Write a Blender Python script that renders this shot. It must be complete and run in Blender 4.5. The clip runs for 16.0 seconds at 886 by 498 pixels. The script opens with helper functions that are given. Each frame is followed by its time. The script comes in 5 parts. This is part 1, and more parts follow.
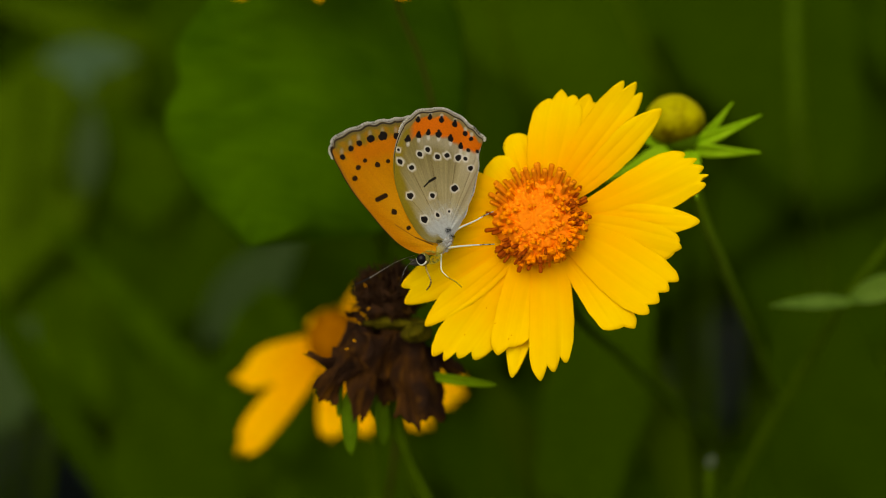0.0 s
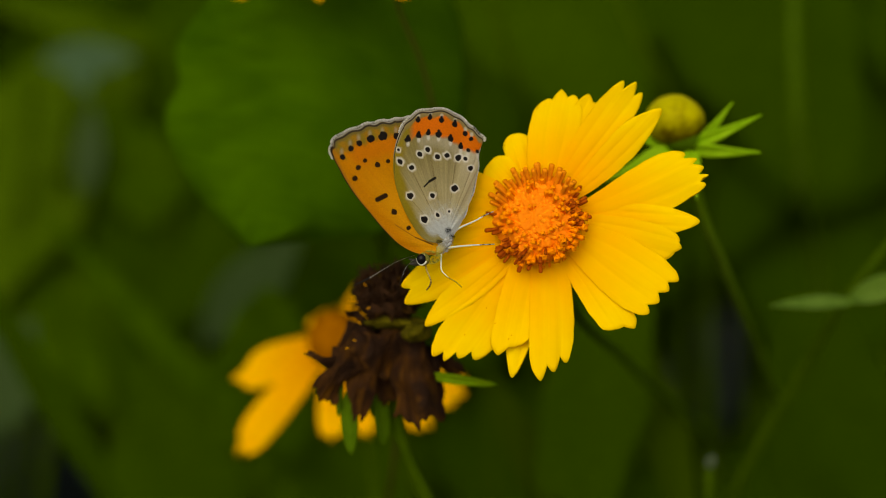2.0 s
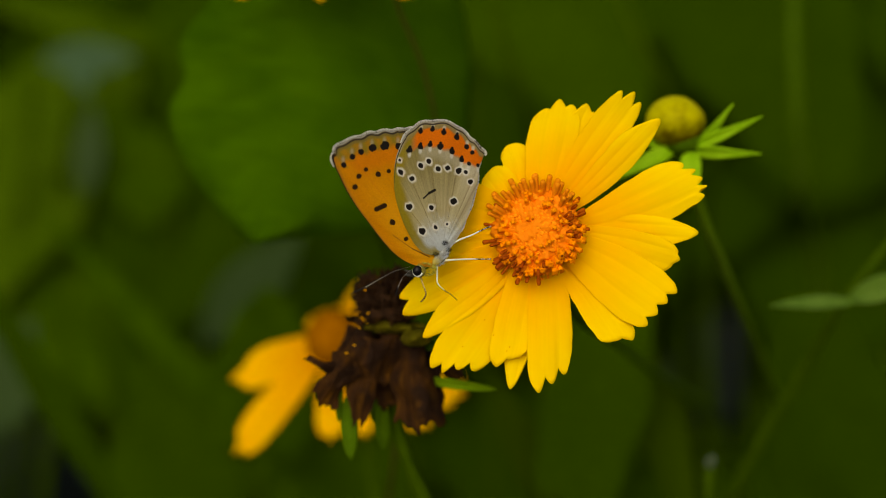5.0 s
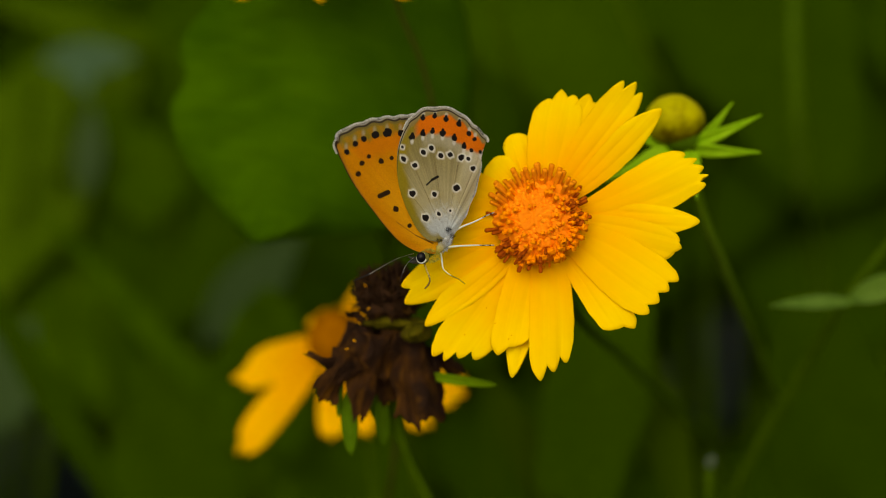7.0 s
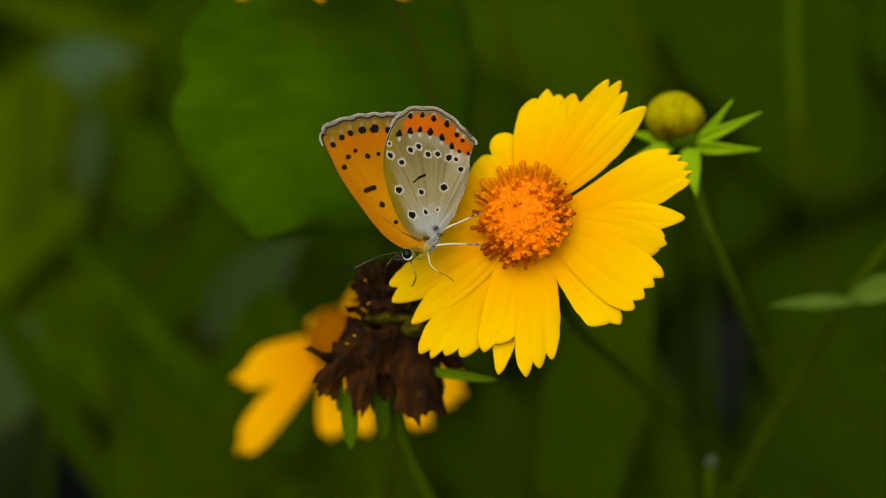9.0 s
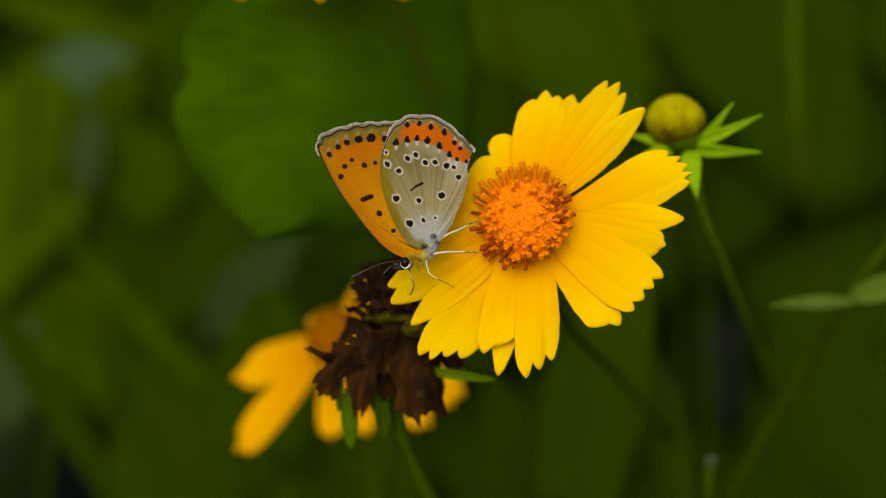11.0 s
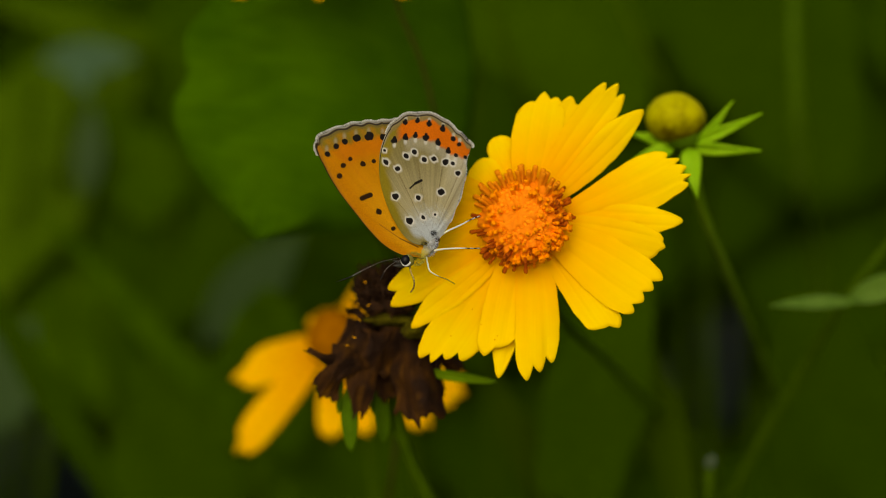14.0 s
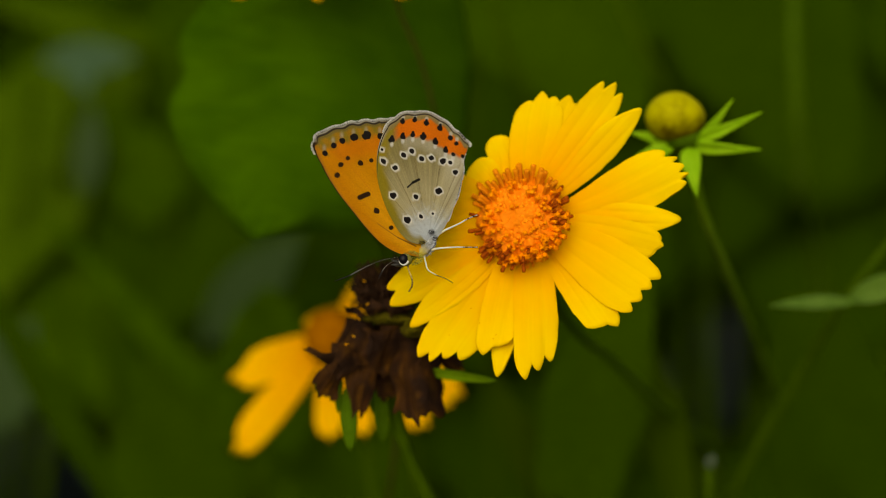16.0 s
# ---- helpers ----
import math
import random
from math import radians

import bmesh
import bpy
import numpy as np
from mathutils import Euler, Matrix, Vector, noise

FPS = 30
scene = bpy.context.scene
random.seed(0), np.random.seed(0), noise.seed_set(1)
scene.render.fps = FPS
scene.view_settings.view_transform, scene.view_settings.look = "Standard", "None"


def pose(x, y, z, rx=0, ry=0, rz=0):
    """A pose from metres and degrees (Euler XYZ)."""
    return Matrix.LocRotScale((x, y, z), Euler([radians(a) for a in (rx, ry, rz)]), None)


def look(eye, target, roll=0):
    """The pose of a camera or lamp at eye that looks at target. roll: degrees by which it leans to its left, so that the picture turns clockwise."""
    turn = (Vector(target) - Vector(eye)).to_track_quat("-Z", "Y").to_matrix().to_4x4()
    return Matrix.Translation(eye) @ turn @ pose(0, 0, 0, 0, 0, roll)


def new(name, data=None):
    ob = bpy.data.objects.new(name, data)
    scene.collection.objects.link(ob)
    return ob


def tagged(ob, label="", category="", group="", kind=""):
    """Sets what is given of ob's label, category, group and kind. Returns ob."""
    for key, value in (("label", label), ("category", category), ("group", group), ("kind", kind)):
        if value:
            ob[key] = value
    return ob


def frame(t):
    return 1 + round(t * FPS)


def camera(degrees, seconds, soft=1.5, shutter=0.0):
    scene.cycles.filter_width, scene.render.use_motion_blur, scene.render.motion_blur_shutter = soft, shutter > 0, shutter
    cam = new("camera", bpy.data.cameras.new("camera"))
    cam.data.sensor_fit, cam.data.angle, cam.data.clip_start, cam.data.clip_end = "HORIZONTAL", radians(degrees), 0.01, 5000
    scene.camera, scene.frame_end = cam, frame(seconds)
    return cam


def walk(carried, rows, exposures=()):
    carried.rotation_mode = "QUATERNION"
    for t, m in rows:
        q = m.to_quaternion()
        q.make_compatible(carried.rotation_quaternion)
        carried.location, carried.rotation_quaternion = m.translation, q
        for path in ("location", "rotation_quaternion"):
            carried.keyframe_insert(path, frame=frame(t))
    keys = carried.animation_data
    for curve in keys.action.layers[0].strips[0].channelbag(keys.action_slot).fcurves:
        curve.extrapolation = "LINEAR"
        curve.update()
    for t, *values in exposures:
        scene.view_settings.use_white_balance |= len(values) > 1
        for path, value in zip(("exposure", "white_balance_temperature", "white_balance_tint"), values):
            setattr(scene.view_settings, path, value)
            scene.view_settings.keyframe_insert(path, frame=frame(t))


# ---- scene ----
# Macro view: a copper butterfly on a yellow coreopsis, other flower heads and leaves behind it.
# ---------------------------------------------------------------- camera
EYE = pose(0, 0, 0.62, 78, 0, 0)
cam = camera(24.0, 16.0, soft=0.55, shutter=0.5)
cam.data.dof.use_dof = True
cam.data.dof.focus_distance = 0.293
cam.data.dof.aperture_fstop = 9.5
walk(cam, [(0, EYE), (16, EYE)], exposures=[(0, -0.44, 6900, 6), (16, -0.44, 6900, 6)])

# The stage: the upright plane 30 cm away in which the flower stands; x across, y up, z towards the viewer.
STAGE = pose(0, 0.2934, 0.5576, 78, 0, 0)
MM = 0.001


def site(x, y, behind=0.0):
    """A place in stage metres from millimetres in the stage's plane, carried back along the line of sight."""
    s = 1 + behind / 300.0
    return Vector((x * s, y * s, -behind)) * MM


# ---------------------------------------------------------------- light
world = bpy.data.worlds.new("overcast_sky")
scene.world = world
world.use_nodes = True
wn = world.node_tree
sky = wn.nodes.new("ShaderNodeTexSky")
sky.sky_type = 'NISHITA'
sky.sun_disc = False
sky.sun_elevation = radians(36)
sky.sun_rotation = radians(192)
sky.air_density, sky.dust_density = 1.0, 4.0
wn.links.new(sky.outputs[0], wn.nodes["Background"].inputs[0])
wn.nodes["Background"].inputs[1].default_value = 0.15
sun = new("sun", bpy.data.lights.new("sun", 'SUN'))
sun.data.energy = 2.35
sun.data.angle = radians(65)
sun.data.color = (1.0, 0.94, 0.84)
sun.matrix_world = look((-0.4, -1.55, 1.88), (0, 0.3, 0.5))


# ---------------------------------------------------------------- materials
def node_mat(name):
    m = bpy.data.materials.new(name)
    m.use_nodes = True
    nt = m.node_tree
    return m, nt, nt.nodes["Principled BSDF"]


def add(nt, kind, **sets):
    n = nt.nodes.new(kind)
    for key, value in sets.items():
        n.inputs[key].default_value = value
    return n


def ramp_of(nt, fac, stops):
    r = nt.nodes.new("ShaderNodeValToRGB")
    while len(r.color_ramp.elements) < len(stops):
        r.color_ramp.elements.new(0.5)
    for e, (p, c) in zip(r.color_ramp.elements, stops):
        e.position, e.color = p, (*c, 1)
    nt.links.new(fac, r.inputs[0])
    return r.outputs[0]


def blend(nt, fac, a, b, mode='MIX'):
    n = nt.nodes.new("ShaderNodeMix")
    n.data_type, n.blend_type = 'RGBA', mode
    for sock, v in ((n.inputs[0], fac), (n.inputs[6], a), (n.inputs[7], b)):
        if isinstance(v, bpy.types.NodeSocket):
            nt.links.new(v, sock)
        else:
            sock.default_value = v if isinstance(v, float) else (*v, 1)
    return n.outputs[2]


def noise_of(nt, scale, detail=4.0, stretch=None, coords="Object"):
    tc = nt.nodes.new("ShaderNodeTexCoord")
    n = add(nt, "ShaderNodeTexNoise", Scale=scale, Detail=detail)
    if stretch:
        mp = nt.nodes.new("ShaderNodeMapping")
        mp.inputs["Scale"].default_value = stretch
        nt.links.new(tc.outputs[coords], mp.inputs[0])
        nt.links.new(mp.outputs[0], n.inputs["Vector"])
    else:
        nt.links.new(tc.outputs[coords], n.inputs["Vector"])
    return n.outputs[0]


def bump_of(nt, bsdf, height, strength, distance):
    b = add(nt, "ShaderNodeBump", Strength=strength, Distance=distance)
    nt.links.new(height, b.inputs["Height"])
    nt.links.new(b.outputs[0], bsdf.inputs["Normal"])


def thin(nt, bsdf, colour, amount):
    """Lets some light through a thin blade."""
    t = nt.nodes.new("ShaderNodeBsdfTranslucent")
    mix = nt.nodes.new("ShaderNodeMixShader")
    mix.inputs[0].default_value = amount
    nt.links.new(colour, t.inputs[0])
    nt.links.new(bsdf.outputs[0], mix.inputs[1])
    nt.links.new(t.outputs[0], mix.inputs[2])
    nt.links.new(mix.outputs[0], nt.nodes["Material Output"].inputs[0])


def petal_material(name, tip, base, rough=0.55):
    m, nt, b = node_mat(name)
    uv = nt.nodes.new("ShaderNodeTexCoord")
    sep = nt.nodes.new("ShaderNodeSeparateXYZ")
    nt.links.new(uv.outputs["UV"], sep.inputs[0])
    mid = [p * 0.54 + q * 0.46 for p, q in zip(tip, base)]
    along = ramp_of(nt, sep.outputs[1], [(0.0, base), (0.26, [p * 0.25 + q * 0.75 for p, q in zip(tip, base)]), (0.52, mid), (0.85, tip), (1.0, tip)])
    info = nt.nodes.new("ShaderNodeObjectInfo")
    along = blend(nt, ramp_of(nt, info.outputs["Random"], [(0, (0, 0, 0)), (1, (0.3, 0.3, 0.3))]), along, mid)
    streak = noise_of(nt, 1.0, 3.0, (18, 1.2, 1), "UV")
    col = blend(nt, ramp_of(nt, streak, [(0.4, (0, 0, 0)), (0.8, (0.3, 0.3, 0.3))]), along, (tip[0] * 0.86, tip[1] * 0.72, tip[2]))
    blotch = noise_of(nt, 170.0, 3.0)
    col = blend(nt, ramp_of(nt, blotch, [(0.4, (0, 0, 0)), (0.75, (0.5, 0.5, 0.5))]), col, (tip[0] * 0.96, tip[1] * 0.82, tip[2]))
    nt.links.new(col, b.inputs["Base Color"])
    b.inputs["Roughness"].default_value = rough
    b.inputs["Specular IOR Level"].default_value = 0.0
    bump_of(nt, b, streak, 0.24, 0.0003)
    thin(nt, b, col, 0.25)
    return m


def leaf_material(name, dark, light, rough=0.6, gloss=0.05, through_part=0.2, scale=40.0):
    m, nt, b = node_mat(name)
    n1 = noise_of(nt, scale, 5.0)
    col = ramp_of(nt, n1, [(0.3, dark), (0.7, light)])
    vein = noise_of(nt, 1.0, 2.0, (5, 30, 1), "UV")
    col = blend(nt, ramp_of(nt, vein, [(0.45, (0, 0, 0)), (0.7, (0.3, 0.3, 0.3))]), col, [c * 1.35 for c in light])
    info = nt.nodes.new("ShaderNodeNewGeometry")
    col = blend(nt, ramp_of(nt, info.outputs["Random Per Island"], [(0, (0, 0, 0)), (1, (0.5, 0.5, 0.5))]), col, dark)
    nt.links.new(col, b.inputs["Base Color"])
    b.inputs["Roughness"].default_value = rough
    b.inputs["Specular IOR Level"].default_value = gloss
    bump_of(nt, b, vein, 0.4, 0.0006)
    thin(nt, b, col, through_part)
    return m


def plain_material(name, a, c, scale, rough=0.6, bump=0.3, depth=0.0003, gloss=0.02):
    m, nt, b = node_mat(name)
    n = noise_of(nt, scale, 6.0)
    col = ramp_of(nt, n, [(0.3, a), (0.72, c)])
    info = nt.nodes.new("ShaderNodeObjectInfo")
    col = blend(nt, ramp_of(nt, info.outputs["Random"], [(0, (0, 0, 0)), (1, (0.5, 0.5, 0.5))]), col, a)
    nt.links.new(col, b.inputs["Base Color"])
    b.inputs["Roughness"].default_value = rough
    b.inputs["Specular IOR Level"].default_value = gloss
    bump_of(nt, b, n, bump, depth)
    return m


def pigment_material(name, rough=0.75, gloss=0.15, through_part=0.0):
    """Colour from the pigment stored on the mesh, with fine scales over it."""
    m, nt, b = node_mat(name)
    at = nt.nodes.new("ShaderNodeAttribute")
    at.attribute_name = "pigment"
    scales = noise_of(nt, 5200.0, 2.0)
    col = blend(nt, 1.0, at.outputs["Color"], ramp_of(nt, scales, [(0.3, (0.82, 0.82, 0.82)), (0.7, (1, 1, 1))]), 'MULTIPLY')
    nt.links.new(col, b.inputs["Base Color"])
    b.inputs["Roughness"].default_value = rough
    b.inputs["Specular IOR Level"].default_value = gloss
    bump_of(nt, b, scales, 0.25, 0.00006)
    if through_part:
        thin(nt, b, col, through_part)
    return m


def withered_material(name):
    """Papery dead petals: dark brown with rusty, paler streaks along them; light shines through a little."""
    m, nt, b = node_mat(name)
    streak = noise_of(nt, 1.0, 5.0, (4, 1.8, 1), "UV")
    patch = noise_of(nt, 210.0, 5.0)
    col = ramp_of(nt, streak, [(0.30, (0.024, 0.0112, 0.0048)), (0.52, (0.075, 0.0300, 0.0060)), (0.72, (0.160, 0.066, 0.005))])
    col = blend(nt, ramp_of(nt, patch, [(0.38, (0, 0, 0)), (0.60, (0.92, 0.92, 0.92))]), col, (0.022, 0.0110, 0.0064))
    nt.links.new(col, b.inputs["Base Color"])
    b.inputs["Roughness"].default_value = 0.6
    b.inputs["Specular IOR Level"].default_value = 0.03
    bump_of(nt, b, patch, 0.6, 0.0006)
    thin(nt, b, col, 0.4)
    return m


M_PETAL = petal_material("yellow_ray_petal", (0.90, 0.645, 0.002), (0.90, 0.33, 0.0))
M_PETAL_FAR = petal_material("deep_yellow_ray_petal", (0.94, 0.54, 0.0), (0.82, 0.33, 0.0))
M_DISC = plain_material("orange_disc", (0.72, 0.17, 0.004), (0.86, 0.28, 0.009), 900, 0.6, 0.6, 0.0004)
M_DISC_OLD = plain_material("browned_disc", (0.20, 0.062, 0.0), (0.42, 0.15, 0.0), 500, 0.7, 0.6, 0.0004)
M_FLORET = plain_material("orange_floret", (0.78, 0.215, 0.005), (0.90, 0.35, 0.012), 700, 0.55, 0.4)
M_ROD = plain_material("tawny_floret_column", (0.58, 0.17, 0.004), (0.82, 0.28, 0.008), 800, 0.6, 0.5)
M_LOBE = plain_material("golden_floret_lobe", (0.78, 0.205, 0.002), (0.90, 0.33, 0.005), 900, 0.55, 0.4)
M_ANTHER = plain_material("rust_brown_anther", (0.22, 0.035, 0.002), (0.45, 0.10, 0.003), 1200, 0.6, 0.5)
# one stem green in plain, lit and shaded tone, the brightness put into its colour
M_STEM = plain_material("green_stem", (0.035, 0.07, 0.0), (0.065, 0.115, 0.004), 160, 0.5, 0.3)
M_STEM_LIT = plain_material("lit_green_stem", (0.062, 0.115, 0.0), (0.11, 0.18, 0.006), 160, 0.5, 0.3)
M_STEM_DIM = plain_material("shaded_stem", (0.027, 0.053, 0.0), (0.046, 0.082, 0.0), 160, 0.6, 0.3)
M_DRY = plain_material("dry_olive_stalk", (0.022, 0.025, 0.001), (0.038, 0.042, 0.003), 200, 0.8, 0.5)
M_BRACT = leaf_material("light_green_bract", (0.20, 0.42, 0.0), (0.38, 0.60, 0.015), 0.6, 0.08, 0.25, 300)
# darkened for the shadow on the withered head's bracts, put into the colour
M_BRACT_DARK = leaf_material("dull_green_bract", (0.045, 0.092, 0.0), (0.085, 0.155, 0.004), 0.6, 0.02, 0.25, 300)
M_BRACT_MID = leaf_material("mid_green_bract", (0.13, 0.24, 0.0), (0.22, 0.35, 0.01), 0.6, 0.02, 0.25, 300)
M_CUP = plain_material("olive_cup", (0.030, 0.022, 0.001), (0.135, 0.120, 0.004), 330, 0.6, 0.4, 0.0004)
M_WITHER = withered_material("withered_brown_petal")
M_HUSK = plain_material("dry_husk", (0.020, 0.009, 0.002), (0.075, 0.035, 0.006), 900, 0.7, 0.6, 0.0004)
M_SEED = plain_material("dark_seed_head", (0.017, 0.0092, 0.0050), (0.055, 0.024, 0.009), 900, 0.75, 0.8, 0.0005)
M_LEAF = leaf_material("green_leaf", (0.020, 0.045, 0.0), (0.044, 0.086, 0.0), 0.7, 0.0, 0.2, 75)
M_LEAF_LOBED = leaf_material("bright_green_leaf", (0.023, 0.060, 0.0005), (0.056, 0.122, 0.001), 0.7, 0.0, 0.2, 60)
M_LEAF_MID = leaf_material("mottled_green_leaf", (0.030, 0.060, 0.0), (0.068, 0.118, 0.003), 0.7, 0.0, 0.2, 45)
M_LEAF_DARK = leaf_material("dark_green_leaf", (0.042, 0.082, 0.0), (0.064, 0.122, 0.0), 0.7, 0.0, 0.2, 30)
# two darker leaf greens with the shade deep in the bed put into them
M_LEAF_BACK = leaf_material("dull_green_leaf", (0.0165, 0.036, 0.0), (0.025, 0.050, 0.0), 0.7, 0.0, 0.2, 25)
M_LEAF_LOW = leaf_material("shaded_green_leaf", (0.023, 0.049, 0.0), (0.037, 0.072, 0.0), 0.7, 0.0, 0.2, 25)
M_LEAF_LIGHT = leaf_material("pale_green_leaf", (0.050, 0.105, 0.005), (0.125, 0.200, 0.030), 0.5, 0.05, 0.1, 180)
M_LEAF_PALE = leaf_material("glaucous_sheen_leaf", (0.040, 0.078, 0.032), (0.055, 0.096, 0.042), 0.5, 0.05, 0.1, 30)
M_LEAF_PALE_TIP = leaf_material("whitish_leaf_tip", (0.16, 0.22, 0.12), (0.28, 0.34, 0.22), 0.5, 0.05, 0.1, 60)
M_LEAF_DUSK = leaf_material("dull_glaucous_sheen_leaf", (0.029, 0.054, 0.013), (0.040, 0.066, 0.020), 0.5, 0.05, 0.1, 30)
M_BLADE = leaf_material("green_blade", (0.025, 0.046, 0.0), (0.036, 0.062, 0.0), 0.7, 0.0, 0.2, 40)
M_WING = pigment_material("wing_scales", 0.7, 0.08, 0.33)
M_FUR = pigment_material("body_fur", 0.85, 0.1)
M_LEG = pigment_material("leg_scales", 0.6, 0.2)
M_BUD = pigment_material("bud_skin", 0.6, 0.03)
M_EYE = plain_material("black_compound_eye", (0.004, 0.004, 0.005), (0.009, 0.008, 0.008), 3000, 0.22, 0.2, 0.00003, 0.12)
M_SOIL = plain_material("damp_soil", (0.018, 0.018, 0.007), (0.036, 0.034, 0.013), 9, 0.9, 0.8, 0.01, 0.2)


# ---------------------------------------------------------------- mesh helpers
def mesh_of(name, verts, faces, uv=None, pigment=None, smooth=True):
    me = bpy.data.meshes.new(name)
    me.from_pydata([tuple(v) for v in verts], [], [tuple(f) for f in faces])
    if smooth:
        me.polygons.foreach_set("use_smooth", [True] * len(me.polygons))
    if uv is not None:
        layer = me.uv_layers.new(name="UVMap")
        idx = np.zeros(len(me.loops), dtype=np.int32)
        me.loops.foreach_get("vertex_index", idx)
        layer.data.foreach_set("uv", np.asarray(uv, dtype=np.float32)[idx].ravel())
    if pigment is not None:
        ca = me.color_attributes.new("pigment", 'FLOAT_COLOR', 'POINT')
        rgba = np.ones((len(me.vertices), 4), dtype=np.float32)
        rgba[:, :3] = pigment
        ca.data.foreach_set("color", rgba.ravel())
    me.update()
    return me


def part(name, me, material, parent, label=""):
    ob = new(name, me)
    if not me.materials:
        me.materials.append(material)
    ob.parent = parent
    return tagged(ob, label)


def thing(name, origin, label, category, group="", kind=""):
    """An Empty in stage axes at the given stage place."""
    ob = new(name)
    ob.empty_display_size = 0.005
    ob.matrix_world = STAGE @ Matrix.Translation(origin)
    ob["at"] = tuple(origin)
    return tagged(ob, label, category, group, kind)


def earth(origin, x, y):
    """The ground point (x, y) of the world, seen from a thing at that stage origin."""
    return (STAGE @ Matrix.Translation(origin)).inverted() @ Vector((x, y, -0.004))


def grid_shell(P, thick, uv=True, pigment=None):
    """A closed thin shell from a grid of points P[v, u, 3]."""
    nv, nu = P.shape[:2]
    du = np.gradient(P, axis=1)
    dv = np.gradient(P, axis=0)
    N = np.cross(du, dv)
    N /= np.linalg.norm(N, axis=2, keepdims=True) + 1e-12
    top, bot = P + N * thick / 2, P - N * thick / 2
    verts = np.concatenate([top.reshape(-1, 3), bot.reshape(-1, 3)])
    idx = np.arange(nv * nu).reshape(nv, nu)
    a, b, c, d = idx[:-1, :-1].ravel(), idx[:-1, 1:].ravel(), idx[1:, 1:].ravel(), idx[1:, :-1].ravel()
    n = nv * nu
    faces = np.concatenate([np.stack([a, b, c, d], 1), np.stack([d, c, b, a], 1) + n])
    rim = np.concatenate([idx[0, :], idx[1:, -1], idx[-1, -2::-1], idx[-2:0:-1, 0]])
    nxt = np.roll(rim, -1)
    faces = np.concatenate([faces, np.stack([rim, rim + n, nxt + n, nxt], 1)])
    uu, vv = np.meshgrid(np.linspace(0, 1, nu), np.linspace(0, 1, nv))
    uvs = np.stack([uu.ravel(), vv.ravel()], 1)
    pg = None if pigment is None else np.concatenate([pigment.reshape(-1, 3)] * 2)
    return verts, faces, np.concatenate([uvs, uvs]) if uv else None, pg


def spline(points, n):
    """A smooth curve through the points, its speed even from knot to knot."""
    p = np.array([tuple(q) for q in points], dtype=float)
    d = np.linalg.norm(np.diff(p, axis=0), axis=1) + 1e-9
    v = np.diff(p, axis=0) / d[:, None]
    m = np.vstack([v[:1], (v[1:] * d[:-1, None] + v[:-1] * d[1:, None]) / (d[1:] + d[:-1])[:, None], v[-1:]])
    out = []
    for i in np.linspace(0, len(d) - 1e-6, n):
        k = int(i)
        t = i - k
        h = d[k]
        out.append((2 * t ** 3 - 3 * t * t + 1) * p[k] + (t ** 3 - 2 * t * t + t) * h * m[k] + (3 * t * t - 2 * t ** 3) * p[k + 1] + (t ** 3 - t * t) * h * m[k + 1])
    return np.array(out)


def tube(name, points, radii, n=24, sides=8, colour=None):
    """A round stalk along points (metres); radii in metres, spread along it; colour(v) gives pigment."""
    c = spline(points, n)
    r = np.interp(np.linspace(0, 1, n), np.linspace(0, 1, len(radii)), radii)
    tan = np.gradient(c, axis=0)
    tan /= np.linalg.norm(tan, axis=1, keepdims=True) + 1e-12
    ref = np.array([0.3, 0.2, 0.9])
    s1 = np.cross(tan, ref)
    s1 /= np.linalg.norm(s1, axis=1, keepdims=True) + 1e-12
    s2 = np.cross(tan, s1)
    verts, faces, uv, pg = [], [], [], []
    for i in range(n):
        for j in range(sides):
            a = 2 * math.pi * j / sides
            verts.append(c[i] + r[i] * (math.cos(a) * s1[i] + math.sin(a) * s2[i]))
            uv.append((j / sides, i / (n - 1)))
            pg.append(colour(i / (n - 1)) if colour else (1, 1, 1))
    for i in range(n - 1):
        for j in range(sides):
            k = (j + 1) % sides
            faces.append((i * sides + j, i * sides + k, (i + 1) * sides + k, (i + 1) * sides + j))
    faces.append(tuple(range(sides))[::-1])
    faces.append(tuple((n - 1) * sides + j for j in range(sides)))
    return mesh_of(name, verts, faces, uv, pg if colour else None)


def ellipsoid(name, size, rings=16, sides=22, rough=0.0, seed=0, freq=400.0, pigment=None):
    verts, faces, uv = [], [], []
    for i in range(rings + 1):
        th = math.pi * i / rings
        for j in range(sides):
            a = 2 * math.pi * j / sides
            d = Vector((math.sin(th) * math.cos(a), math.sin(th) * math.sin(a), math.cos(th)))
            p = Vector((d.x * size[0], d.y * size[1], d.z * size[2]))
            if rough:
                p *= 1 + rough * noise.noise(p * freq + Vector((seed * 7.3, seed, 0)))
            verts.append(p)
            uv.append((j / sides, i / rings))
    for i in range(rings):
        for j in range(sides):
            k = (j + 1) % sides
            faces.append((i * sides + j, (i + 1) * sides + j, (i + 1) * sides + k, i * sides + k))
    pg = None if pigment is None else [pigment(Vector(v)) for v in verts]
    return mesh_of(name, verts, faces, uv, pg)


